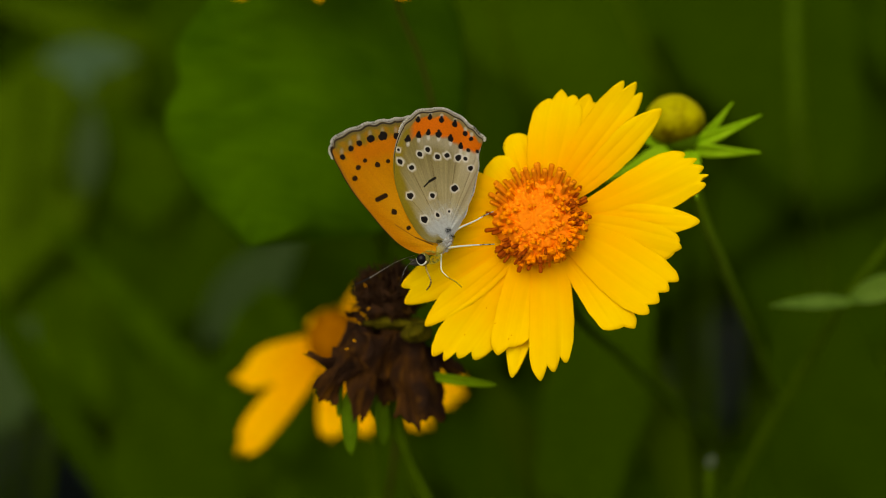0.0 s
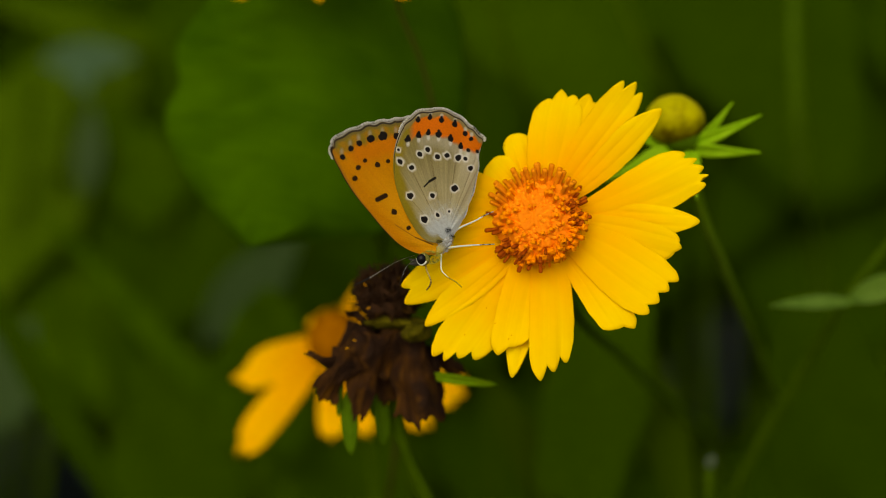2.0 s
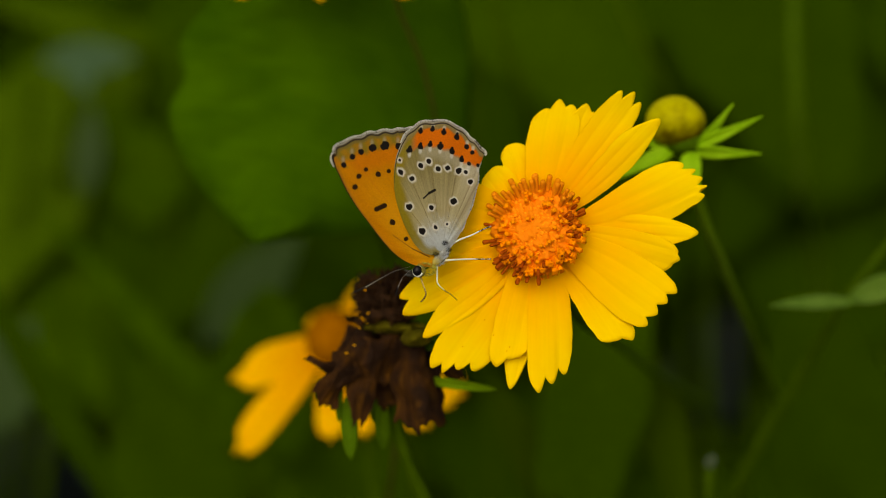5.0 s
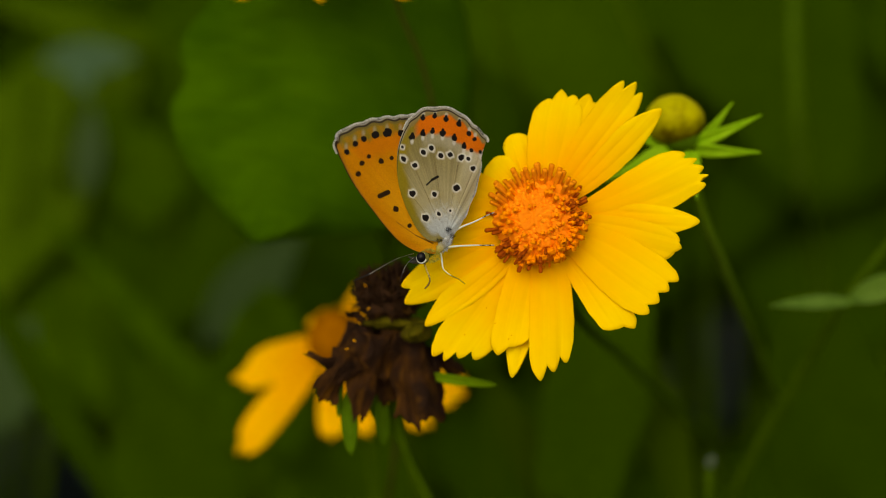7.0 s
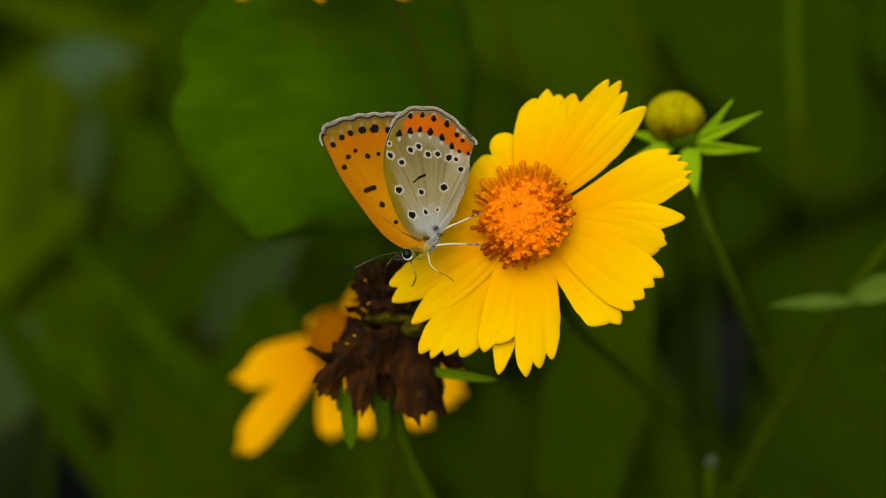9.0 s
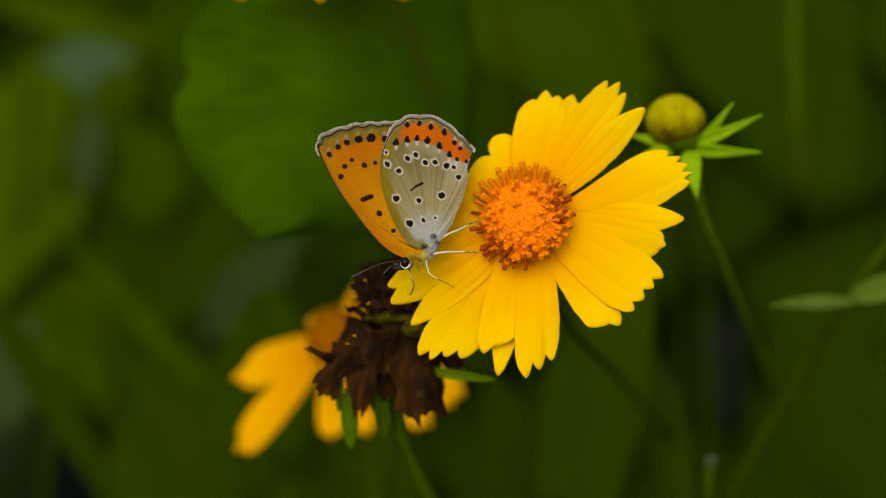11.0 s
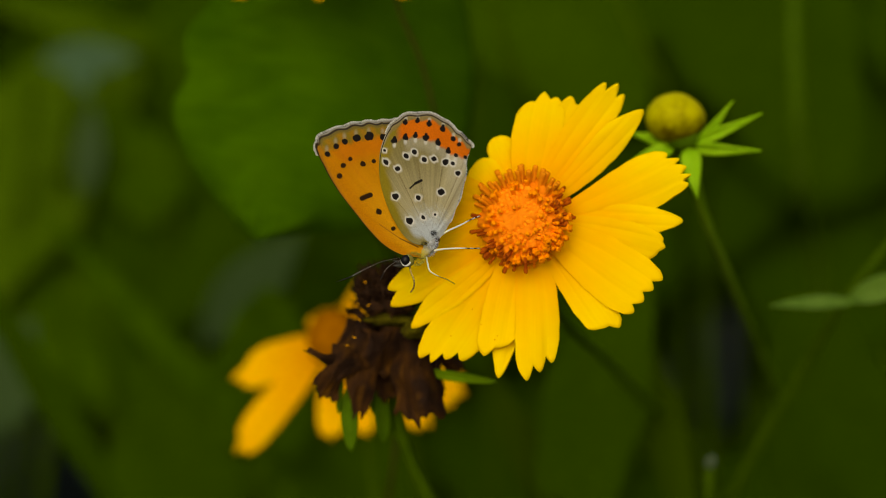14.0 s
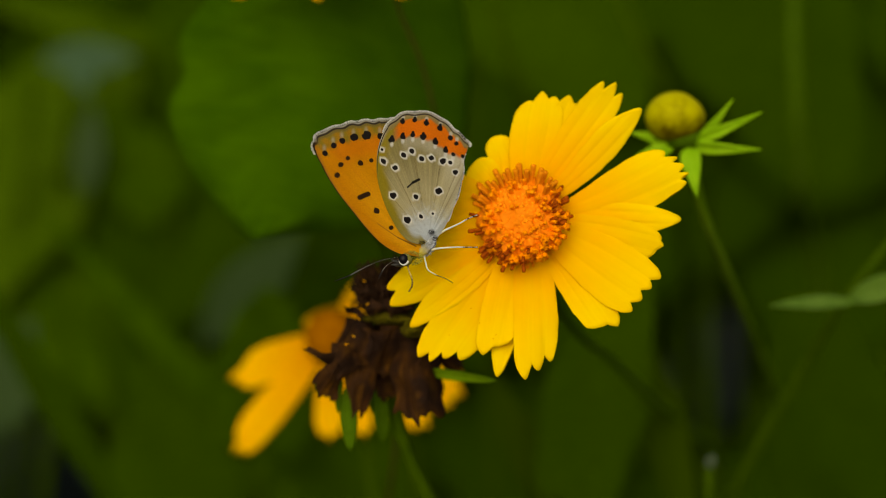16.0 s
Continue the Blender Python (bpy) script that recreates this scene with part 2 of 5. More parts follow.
# ---------------------------------------------------------------- ground
def build_ground():
    n = 90
    s = np.linspace(-1, 1, n)
    s = np.sign(s) * (np.abs(s) ** 4) * 400
    verts = []
    for y in s:
        for x in s:
            near = max(0.0, 1 - math.hypot(x, y) / 6)
            verts.append((x, y + 0.5, 0.02 * near * noise.noise(Vector((x * 9, y * 9, 0))) + 0.2 * (1 - near) * noise.noise(Vector((x * .05, y * .05, 3)))))
    faces = [(j * n + i, j * n + i + 1, (j + 1) * n + i + 1, (j + 1) * n + i) for j in range(n - 1) for i in range(n - 1)]
    ob = new("ground", mesh_of("ground", verts, faces))
    ob.data.materials.append(M_SOIL)
    tagged(ob, "dark damp garden soil under the plants", "ground", kind="structure")


# ---------------------------------------------------------------- petals and flower heads
def petal_mesh(angle, length, width, base, slope, reach=(1.0,), notch=0.04, bend=0.0, curl=0.0, lift=0.0, seed=0, thick=0.28, waist=0.36, pointed=0.04, nu=49, nv=24):
    """A ray petal from a head's centre, in stage axes. angle: of the tip, degrees; reach: how far each tooth goes, clockwise side first; bend: by how
    many degrees the root lies off the tip's angle; sizes in mm."""
    rng = random.Random(seed)
    teeth = len(reach)
    u = np.linspace(-1, 1, nu)[None, :]
    v = np.linspace(0, 1, nv)[:, None]
    saw = (u + 1) / 2 * teeth
    knots = np.array([0.0] + [k + rng.uniform(-0.14, 0.14) for k in range(1, teeth)] + [teeth])       # the notches, a little uneven
    saw = np.interp(saw, knots, np.arange(teeth + 1.0))
    wave = 1 - np.abs(2 * (saw - np.floor(np.minimum(saw, teeth - 1e-6))) - 1) ** 1.7
    if teeth == 1:
        wave = 1 + 0 * u
    heights = np.interp(saw, np.arange(teeth) + 0.5, reach)
    end = length * (heights - notch * (1 - wave) - pointed * np.abs(u) ** (1.7 if teeth == 1 else 3.0))
    r = base + (end - base) * v
    f = np.minimum(1, v / 0.80)
    half = width / 2 * (waist + (1 - waist) * np.sin(f * np.pi / 2) ** 1.1) * (1 - 0.12 * np.clip((v - 0.82) / 0.18, 0, 1) ** 2)
    across = u * half + 0 * v
    z = lift + slope * (r - base) + curl * ((r - base) / length) ** 2 * length
    z = z - 0.12 * np.exp(-((np.abs(u - 0.08 * np.sin(seed)) - 0.38) / 0.14) ** 2) * np.sin(v * np.pi * 0.85) - 0.32 * rng.uniform(0.3, 1.0) * u * u * np.sin(v * np.pi * 0.7)
    z = z + rng.uniform(-0.4, 0.4) * u * v + 0.22 * np.sin(v * 6 + u * 2 + seed) * v * v
    a = np.radians(angle + bend * (1 - v) ** 1.3)
    ragged = 0.05 * np.sin(v * 23 + seed) + 0.04 * np.sin(v * 41 + seed * 2.3)
    across = across + np.sign(u) * np.abs(u) ** 6 * ragged * v
    P = np.stack([r * np.cos(a) - across * np.sin(a), r * np.sin(a) + across * np.cos(a), z + 0 * r], -1) * MM
    verts, faces, uv, _ = grid_shell(P, thick * MM)
    return mesh_of("petal", verts, faces, uv)


AXIS = Vector((-0.26, 0.26, 0.93)).normalized()      # the way the main flower faces


def floret_meshes():
    """Bud, open floret and anther stalk, each standing along +z, about 3 mm high."""
    def lathe(name, prof, sides, lobes=0.0):
        verts, faces = [], []
        for z, r in prof:
            for j in range(sides):
                a = 2 * math.pi * j / sides
                k = r * (1 + lobes * (z > prof[-2][0] - 1e-6) * (1 if j % 2 else -1))
                verts.append((k * math.cos(a) * MM, k * math.sin(a) * MM, z * MM))
        for i in range(len(prof) - 1):
            for j in range(sides):
                k = (j + 1) % sides
                faces.append((i * sides + j, i * sides + k, (i + 1) * sides + k, (i + 1) * sides + j))
        faces.append(tuple((len(prof) - 1) * sides + j for j in range(sides)))
        return mesh_of(name, verts, faces)
    tubef = lathe("floret_tube", [(-1.0, 0.26), (0.6, 0.32), (1.3, 0.42), (1.7, 0.46), (1.85, 0.44)], 10, 0.20)
    stalk = lathe("floret_stalk", [(-1.0, 0.36), (0.8, 0.42), (1.7, 0.46), (2.3, 0.47), (2.5, 0.42), (2.58, 0.26)], 8)
    dark = lathe("floret_anther", [(-1.0, 0.24), (1.2, 0.34), (2.0, 0.38), (2.3, 0.30), (2.4, 0.12)], 7)
    star = lathe("floret_star", [(-1.0, 0.30), (0.6, 0.34), (1.3, 0.40), (1.95, 0.58), (1.75, 0.16)], 8, 0.36)
    lumps = [ellipsoid("floret_bud", ((0.40 + 0.06 * k) * MM, (0.33 + 0.05 * k) * MM, 0.42 * MM), 7, 10, 0.55, k + 3, 1500) for k in range(4)]
    for me in lumps:
        me.materials.append(M_FLORET)
    for me, ma in ((tubef, M_LOBE), (stalk, M_ROD), (dark, M_ANTHER), (star, M_LOBE)):
        me.materials.append(ma)
    return lumps, tubef, stalk, dark, star


# angle, length, width, layer, bend, pointedness, notch, waist and the teeth's reach
RAYS_UPPER = [
    (80.0, 18.90, 7.25, 0.6, 2, 0.05, 0.045, 0.55, (0.985, 1.0, 0.91)), (65.0, 19.51, 5.04, -0.1, 0, 0.10, 0.03, 0.4, (0.955, 1.0)),
    (54.5, 24.06, 5.53, 0.5, 3, 0.02, 0.065, 0.5, (0.975, 1.0, 0.965)), (41.8, 23.41, 4.39, 0.9, -7, 0.20, 0.0, 0.36, (1.0,)),
    (17.4, 24.80, 7.72, 0.5, -13, 0.02, 0.05, 0.22, (0.975, 1.0, 0.985, 0.965, 0.915)), (-1.5, 22.76, 4.06, 0.0, 5, 0.17, 0.0, 0.5, (1.0,)),
    (106.2, 12.75, 4.40, 0.2, 0, 0.10, 0.0, 0.7, (0.99, 1.0)), (131.0, 10.89, 5.20, 0.5, 0, 0.10, 0.0, 0.7, (1.0, 0.98)),
    (162.0, 16.50, 7.40, 0.9, 0, 0.12, 0.0, 0.7, (1.0, 0.98))]
RAYS_LOWER = [
    (-12.8, 20.55, 5.30, 0.4, 3, 0.06, 0.015, 0.5, (0.955, 1.0, 0.985)), (-33.0, 20.62, 9.10, 0.8, 4, 0.0, 0.05, 0.42, (0.985, 1.0, 1.015, 1.035)),
    (-53.5, 20.81, 5.37, 0.3, 4, 0.03, 0.02, 0.5, (0.92, 1.0)), (-85.5, 23.25, 6.67, 0.8, 7, 0.01, 0.07, 0.72, (1.0, 0.95, 0.905))]
RAYS_LEFT = [
    (-100.0, 23.30, 3.80, -0.3, 3, 0.22, 0.0, 0.4, (1.0,)), (-103.5, 20.70, 5.60, 0.9, -3, 0.03, 0.03, 0.7, (1.0, 0.90)),
    (-121.5, 23.60, 8.40, 0.3, 6, 0.0, 0.055, 0.45, (1.06, 1.05, 0.985, 0.945)),
    (-136.6, 22.70, 3.90, 1.1, 11, 0.20, 0.0, 0.5, (1.0,)), (-150.3, 23.20, 5.90, 0.4, 4, 0.08, 0.07, 0.5, (0.965, 1.0)),
    (-161.0, 16.00, 6.20, 0.0, 0, 0.12, 0.01, 0.6, (1.0, 0.97)), (-175.0, 16.20, 7.60, 0.7, 0, 0.10, 0.0, 0.7, (1.0, 1.0))]


def ray_slope(angle, facing):
    a = radians(angle)
    return -(facing.x * math.cos(a) + facing.y * math.sin(a)) / facing.z


HEAD = site(13.90, 4.55, 0)


def build_main_flower():
    fl = thing("coreopsis_flower", HEAD, "open golden yellow coreopsis with notched petals and orange centre", "flower")
    for i, (ang, ln, wd, layer, bend, sharp, notch, waist, reach) in enumerate(RAYS_UPPER + RAYS_LOWER + RAYS_LEFT):
        me = petal_mesh(ang, ln, wd, 4.0, ray_slope(ang, AXIS) * 0.58, reach, notch, bend, 0.03, layer - 1.0, 11 + i, 0.28, waist, sharp)
        part("petal", me, M_PETAL, fl)
    turn = Vector((0, 0, 1)).rotation_difference(AXIS).to_matrix().to_4x4()
    disc = part("disc", ellipsoid("disc", (6.3 * MM, 6.3 * MM, 3.12 * MM), 60, 120, 0.16, 1, 1500), M_DISC, fl, "domed orange disc of packed florets")
    disc.matrix_basis = Matrix.Translation((-0.0003, -0.0003, 0.0006)) @ turn
    lumps, tubef, stalk, dark, star = floret_meshes()
    rng = random.Random(5)
    count = 520
    for i in range(count):
        q = (i + 0.5) / count
        rad = 7.0 * math.sqrt(q)
        a = i * 2.399963 + rng.uniform(-0.16, 0.16)
        lean = 0.10 + 1.05 * (rad / 7.0) ** 1.8 + rng.uniform(-0.14, 0.14)
        z = 3.0 * math.sqrt(max(0.0, 1 - (rad / 7.6) ** 2)) - (rng.uniform(0.10, 0.36) if rad < 3.4 else rng.uniform(0.0, 0.6))
        upper = math.cos(a - 2.2)                                  # tall columns on the upper side, open stars below
        rusty = max(math.cos(a - 3.85), math.cos(a - 3.1), math.cos(a - 0.15), 0.95 * math.cos(a - 4.4)) > 0.93
        if rad < 3.2:
            me, sc = (lumps[i % 4] if rng.random() < 0.95 else tubef), rng.uniform(0.48, 0.80)
        elif rad < 4.9:
            me, sc = (lumps[i % 4] if rng.random() < 0.72 else tubef), rng.uniform(0.62, 0.98) if upper > -0.2 else rng.uniform(0.5, 0.8)
        elif upper > 0.0:
            if rng.random() < 0.64 or rad > 6.5:
                continue
            me, sc = (dark if rng.random() < (0.60 if rusty else 0.14) else stalk), rng.uniform(0.70, 0.92)
        else:
            k = rng.random()
            if k < 0.34:
                continue
            me, sc = (dark if rng.random() < (0.62 if rusty else 0.20) else star if k < 0.72 else tubef), rng.uniform(0.55, 0.90)
            z -= rng.uniform(0.0, 0.7)
            lean += rng.uniform(-0.2, 0.3)
        ob = part("floret", me, None, disc)
        axis = Vector((math.cos(a) * math.sin(lean), math.sin(a) * math.sin(lean), math.cos(lean)))
        q4 = Vector((0, 0, 1)).rotation_difference(axis).to_matrix().to_4x4()
        ob.matrix_basis = Matrix.Translation(Vector((rad * 0.93 * math.cos(a), rad * 0.93 * math.sin(a), z)) * MM) @ q4 @ Matrix.Diagonal((sc, sc, sc, 1))
    grain = ellipsoid("pollen_grain", (0.22 * MM, 0.18 * MM, 0.18 * MM), 6, 8)
    grain.materials.append(M_LOBE)
    # the first grain stands in for a tiny insect at a petal's edge
    spots_at = [site(18.55, -10.65, 1) - HEAD] + [site(14.15, -2.20, -1) - HEAD + Vector((rng.uniform(-1.5, 1.5), rng.uniform(-0.6, 0.5), rng.uniform(0, 0.6))) * MM for _ in range(9)]
    for i, p in enumerate(spots_at):
        part("pollen_grain", grain, None, fl).location = p
    dust = ellipsoid("pollen_grain", (0.09 * MM, 0.08 * MM, 0.06 * MM), 5, 7)
    dust.materials.append(M_ROD)
    for p in ((9.84, -12.36, -2.2), (9.43, -12.93, -2.2), (6.26, -8.46, -1.8), (3.09, -12.28, -1.6), (7.48, -10.65, -2.0)):
        part("pollen_grain", dust, None, fl).location = site(*p) - HEAD
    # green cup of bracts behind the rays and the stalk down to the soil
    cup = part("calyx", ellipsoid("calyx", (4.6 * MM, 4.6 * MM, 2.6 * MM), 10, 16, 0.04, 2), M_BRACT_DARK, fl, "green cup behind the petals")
    cup.matrix_basis = Matrix.Translation(AXIS * -0.0032) @ turn
    pts = [AXIS * -0.004, site(15.53, -0.33, 9) - HEAD, site(18.78, -8.46, 32) - HEAD, site(25.69, -15.37, 75) - HEAD, site(33.01, -22.36, 125) - HEAD, site(38.7, -27.56, 170) - HEAD, earth(HEAD, 0.10, 0.52)]
    part("stem", tube("stem", pts, [1.1 * MM, 0.85 * MM, 0.85 * MM, 1.0 * MM, 1.6 * MM], 40, 8), M_STEM, fl, "slender green stalk")
    return fl


# ---------------------------------------------------------------- butterfly
THORAX = site(-0.49, 0.73, -5)


def outline(points, n):
    """A closed smooth outline through wing corners, in mm from the thorax."""
    return spline(points, n)


def smooth(a, b, x):
    t = np.clip((x - a) / (b - a), 0, 1)
    return t * t * (3 - 2 * t)


LEAN = -0.5       # the wings stand askew: their front edge is nearer to the viewer than the thorax


def lean(x, y, z):
    z = z + LEAN * x
    f = 1 - z / 295.0
    tx, ty = THORAX.x / MM, THORAX.y / MM
    return (x + tx) * f - tx, (y + ty) * f - ty, z


def wing_mesh(name, edge, root, paint, thick, bulge, ns, nr):
    """A wing as a fan from its root to its edge; paint(x, y, rho, s) gives the pigment."""
    e = outline(edge, ns).copy()
    t = np.linspace(0, 1, ns)
    scallop = 1 + 0.007 * np.sin(t * 105 + 3) * ((t > 0.40) & (t < 0.70))
    e[:, :2] = np.array(root[:2]) + (e[:, :2] - np.array(root[:2])) * scallop[:, None]
    rho = np.linspace(0.0, 1.0, nr)[:, None] ** 0.8
    X = root[0] + rho * (e[None, :, 0] - root[0])
    Y = root[1] + rho * (e[None, :, 1] - root[1])
    s = np.linspace(0, 1, ns)[None, :] + 0 * rho
    folds = 0.10 * np.sin(s * math.pi * 16) * rho
    Z = bulge * np.sin(rho * math.pi * 0.9) * np.sin(s * math.pi) + folds
    rgb = paint(X, Y, rho + 0 * s, s)
    P = np.stack(lean(X, Y, Z), -1) * MM
    verts, faces, uv, pg = grid_shell(P, thick * MM, True, rgb)
    return mesh_of(name, verts, faces, uv, pg)


def near(x, y, spot):
    return np.hypot(x - spot[0], y - spot[1])


def lay(rgb, mask, colour):
    return rgb * (1 - mask[..., None]) + np.array(colour)[None, None, :] * mask[..., None]


def wobble(x, y, freq, seed):
    return np.sin(x * freq + seed) * np.sin(y * freq * 1.3 + seed * 2.1) * 0.6 + np.sin(x * freq * 2.7 + y * freq * 1.9 + seed) * 0.4


def spots(rgb, x, y, rows, ring, colour=(0.012, 0.009, 0.007), ring_colour=(0.74, 0.71, 0.60)):
    for sx, sy, r in rows:
        d = near(x, y, (sx, sy)) * (1 + 0.20 * wobble(x, y, 2.4, sx)) + 0.05 * wobble(x, y, 3.6, sy)
        if ring:
            rgb = lay(rgb, (1 - smooth(r + 0.02, r + ring * 1.6, d)) * 0.95, ring_colour)
        rgb = lay(rgb, 1 - smooth(r - 0.08, r + 0.08, d), colour)
    return rgb


def bar(rgb, x, y, a, b, r, colour=(0.012, 0.009, 0.007)):
    ax, ay, dx, dy = a[0], a[1], b[0] - a[0], b[1] - a[1]
    t = np.clip(((x - ax) * dx + (y - ay) * dy) / (dx * dx + dy * dy), 0, 1)
    d = np.hypot(x - ax - t * dx, y - ay - t * dy)
    return lay(rgb, 1 - smooth(r - 0.08, r + 0.08, d), colour)


# wing corners, mm in the stage's plane
HIND_EDGE = [(0.00, 0.89), (-2.20, 1.14), (-3.50, 2.20), (-4.80, 4.15), (-6.18, 7.15), (-6.91, 9.67), (-7.15, 11.95), (-6.83, 15.12), (-5.69, 17.80), (-4.06, 19.43), (-1.63, 20.08), (1.38, 19.59),
             (3.25, 18.21), (4.55, 17.07), (5.77, 15.85), (5.20, 14.39), (5.04, 11.95), (4.55, 9.02), (3.58, 6.18), (2.76, 4.06), (1.14, 1.38)]
FORE_EDGE = [(-0.98, -0.89), (-4.15, -0.49), (-6.50, 0.81), (-8.21, 2.44), (-10.49, 5.12), (-12.68, 7.80), (-14.88, 11.38), (-16.10, 14.55), (-15.69, 15.77), (-13.17, 17.15), (-10.89, 17.97),
             (-8.78, 18.37), (-6.67, 18.62), (-4.88, 18.86), (-1.95, 17.56), (0.08, 12.28), (0.65, 6.59), (0.08, 1.38)]
HIND_ROOT, FORE_ROOT = (0.33, 1.63), (-0.98, 0.24)
HIND_OUTER = [(-3.58, 18.54, 0.32), (-1.87, 18.86, 0.34), (-0.24, 18.54, 0.36), (1.71, 17.97, 0.42), (3.17, 16.59, 0.38), (4.06, 15.85, 0.30)]
HIND_INNER = [(-5.04, 15.77, 0.44), (-3.50, 16.34, 0.40), (-2.11, 16.67, 0.36), (-0.65, 16.50, 0.46), (1.06, 15.85, 0.44), (2.52, 14.72, 0.40), (3.58, 14.23, 0.30), (4.96, 14.06, 0.26)]
HIND_MID = [(-3.33, 13.66, 0.38), (-2.20, 14.31, 0.38), (-0.81, 13.25, 0.38), (0.57, 13.50, 0.36), (2.20, 13.17, 0.44), (3.25, 13.01, 0.30), (3.98, 11.63, 0.34), (-6.18, 12.60, 0.40), (-4.47, 11.71, 0.36)]
HIND_BASE = [(-4.72, 7.64, 0.46), (-1.54, 7.72, 0.36), (1.63, 8.70, 0.46), (-2.68, 4.23, 0.50), (-0.81, 4.88, 0.30), (0.89, 5.45, 0.20), (-6.42, 14.31, 0.22)]
FORE_OUTER = [(-14.47, 13.25, 0.40), (-13.25, 14.47, 0.42), (-12.03, 15.28, 0.42), (-10.41, 15.85, 0.54), (-8.62, 16.26, 0.64), (-6.67, 16.34, 0.50)]
FORE_INNER = [(-12.20, 11.79, 0.38), (-11.22, 12.76, 0.34), (-9.43, 12.11, 0.38), (-7.89, 12.68, 0.32), (-12.68, 10.16, 0.40), (-7.07, 5.37, 0.44), (-4.96, 3.09, 0.34)]


def shifted(rows):
    """Wing places counted from the thorax instead of the stage."""
    o = (THORAX.x / MM, THORAX.y / MM)
    k = 1 - 5 / 300.0
    return [(r[0] * k - o[0], r[1] * k - o[1], *r[2:]) for r in rows]


def paint_hind(x, y, rho, s):
    rgb = np.zeros(x.shape + (3,)) + np.array((0.262, 0.212, 0.066))
    rgb *= (1 + 0.10 * wobble(x, y, 1.1, 1.7))[..., None]
    root_at = shifted([HIND_ROOT])[0]
    rgb = lay(rgb, 0.9 * (1 - smooth(3.0, 14.5, near(x, y, root_at))), (0.50, 0.43, 0.225))
    lead = outline(shifted(HIND_EDGE), 200)[4:86:2]
    strip = np.min([near(x, y, p) for p in lead], axis=0)
    # olive yellow tinge towards the leading edge, veins, pale dusting at the root
    rgb = lay(rgb, 0.95 * (1 - smooth(0.6, 1.9, strip + 0.3 * wobble(x, y, 1.2, 2))), (0.29, 0.205, 0.008))
    grain = np.random.RandomState(9).rand(x.shape[1])
    grain = np.convolve(grain, np.ones(3) / 3, 'same')
    rgb *= (0.80 + 0.40 * grain)[None, :, None]
    rgb = lay(rgb, 0.75 * (1 - smooth(0.5, 4.4, near(x, y * 0.35, (5.4, 11.0 * 0.35)))), (0.58, 0.52, 0.32))
    vein = np.abs(((s * 9.0 + 0.25) % 1.0) - 0.5)
    rgb = lay(rgb, 0.32 * (1 - smooth(0.0, 0.09, vein)) * smooth(0.15, 0.3, rho), (0.17, 0.12, 0.03))
    rgb = lay(rgb, 0.5 * smooth(0.25, 0.9, wobble(x, y, 0.45, 2.2)) * (1 - smooth(3.0, 8.0, strip)) * smooth(0.2, 0.4, rho), (0.27, 0.205, 0.02))
    speck = np.random.RandomState(4).rand(*x.shape)
    far = near(x, y, shifted([HIND_ROOT])[0])
    rgb = lay(rgb, 0.85 * (1 - smooth(1.4, 5.6, far + 1.9 * (speck - 0.5) + 0.5 * wobble(x, y, 3, 3))), (0.62, 0.68, 0.70))
    for mark in shifted([(0.73, 2.68), (-0.57, 1.06), (1.38, 1.87)]):
        rgb = lay(rgb, 0.9 * (1 - smooth(0.15, 0.55, near(x, y, mark) + 0.5 * (speck - 0.5))), (0.06, 0.06, 0.055))
    rgb = lay(rgb, 0.75 * smooth(0.80, 0.86, speck) * (1 - smooth(2.0, 6.5, far)), (0.12, 0.11, 0.08))
    rgb = lay(rgb, 0.75 * (1 - smooth(0.03, 0.05, vein)) * smooth(0.78, 0.82, speck) * smooth(0.12, 0.2, rho) * (1 - smooth(0.55, 0.75, rho)), (0.09, 0.065, 0.035))
    rgb = lay(rgb, 0.85 * (1 - smooth(0.5, 1.7, strip + 0.3 * wobble(x, y, 1.2, 2))) * smooth(0.12, 0.25, rho), (0.27, 0.205, 0.010))
    pale = np.abs(((s * 9.0 + 0.75) % 1.0) - 0.5)
    rgb = lay(rgb, 0.45 * (1 - smooth(0.05, 0.25, pale)) * smooth(0.5, 0.85, rho) * smooth(0.45, 0.62, s), (0.52, 0.47, 0.33))
    # orange band inside the outer margin
    row = sorted(shifted(HIND_INNER))
    below = np.interp(x, [r[0] for r in row], [r[1] for r in row])
    band = smooth(-0.45, 0.25, y - below + 0.18 * np.sin(x * 4.2)) * smooth(row[0][0] - 0.1, row[0][0] + 1.1, x) * (1 - smooth(0.950, 0.968, rho + 0.012 * np.sin(s * 150))) * (1 - smooth(0.74, 0.76, s))
    rgb = lay(rgb, 0.35 * smooth(-2.6, -1.0, y - below) * (1 - smooth(-0.4, 0.1, y - below)) * smooth(row[0][0] + 1.0, row[0][0] + 2.0, x), (0.60, 0.55, 0.42))
    rgb = lay(rgb, band * smooth(0.60, 0.66, rho), (0.72, 0.165, 0.003))
    hind = shifted
    rgb = lay(rgb, smooth(0.955, 0.97, rho) * smooth(0.34, 0.38, s) * (1 - smooth(0.70, 0.72, s)), (0.36, 0.30, 0.18))
    # pale ticks beside both rows of marginal spots, and an olive seam towards the fringe
    rgb = lay(rgb, 0.85 * smooth(0.935, 0.955, rho + 0.008 * np.sin(s * 140)) * smooth(0.36, 0.40, s) * (1 - smooth(0.70, 0.74, s)), (0.28, 0.205, 0.06))
    for fx, fy, fr in hind(HIND_OUTER):
        rgb = lay(rgb, 0.85 * (1 - smooth(0.12, 0.36, near(x, (y - fy) * 0.75 + fy, (fx + 0.05, fy + 0.46)))), (0.56, 0.52, 0.40))
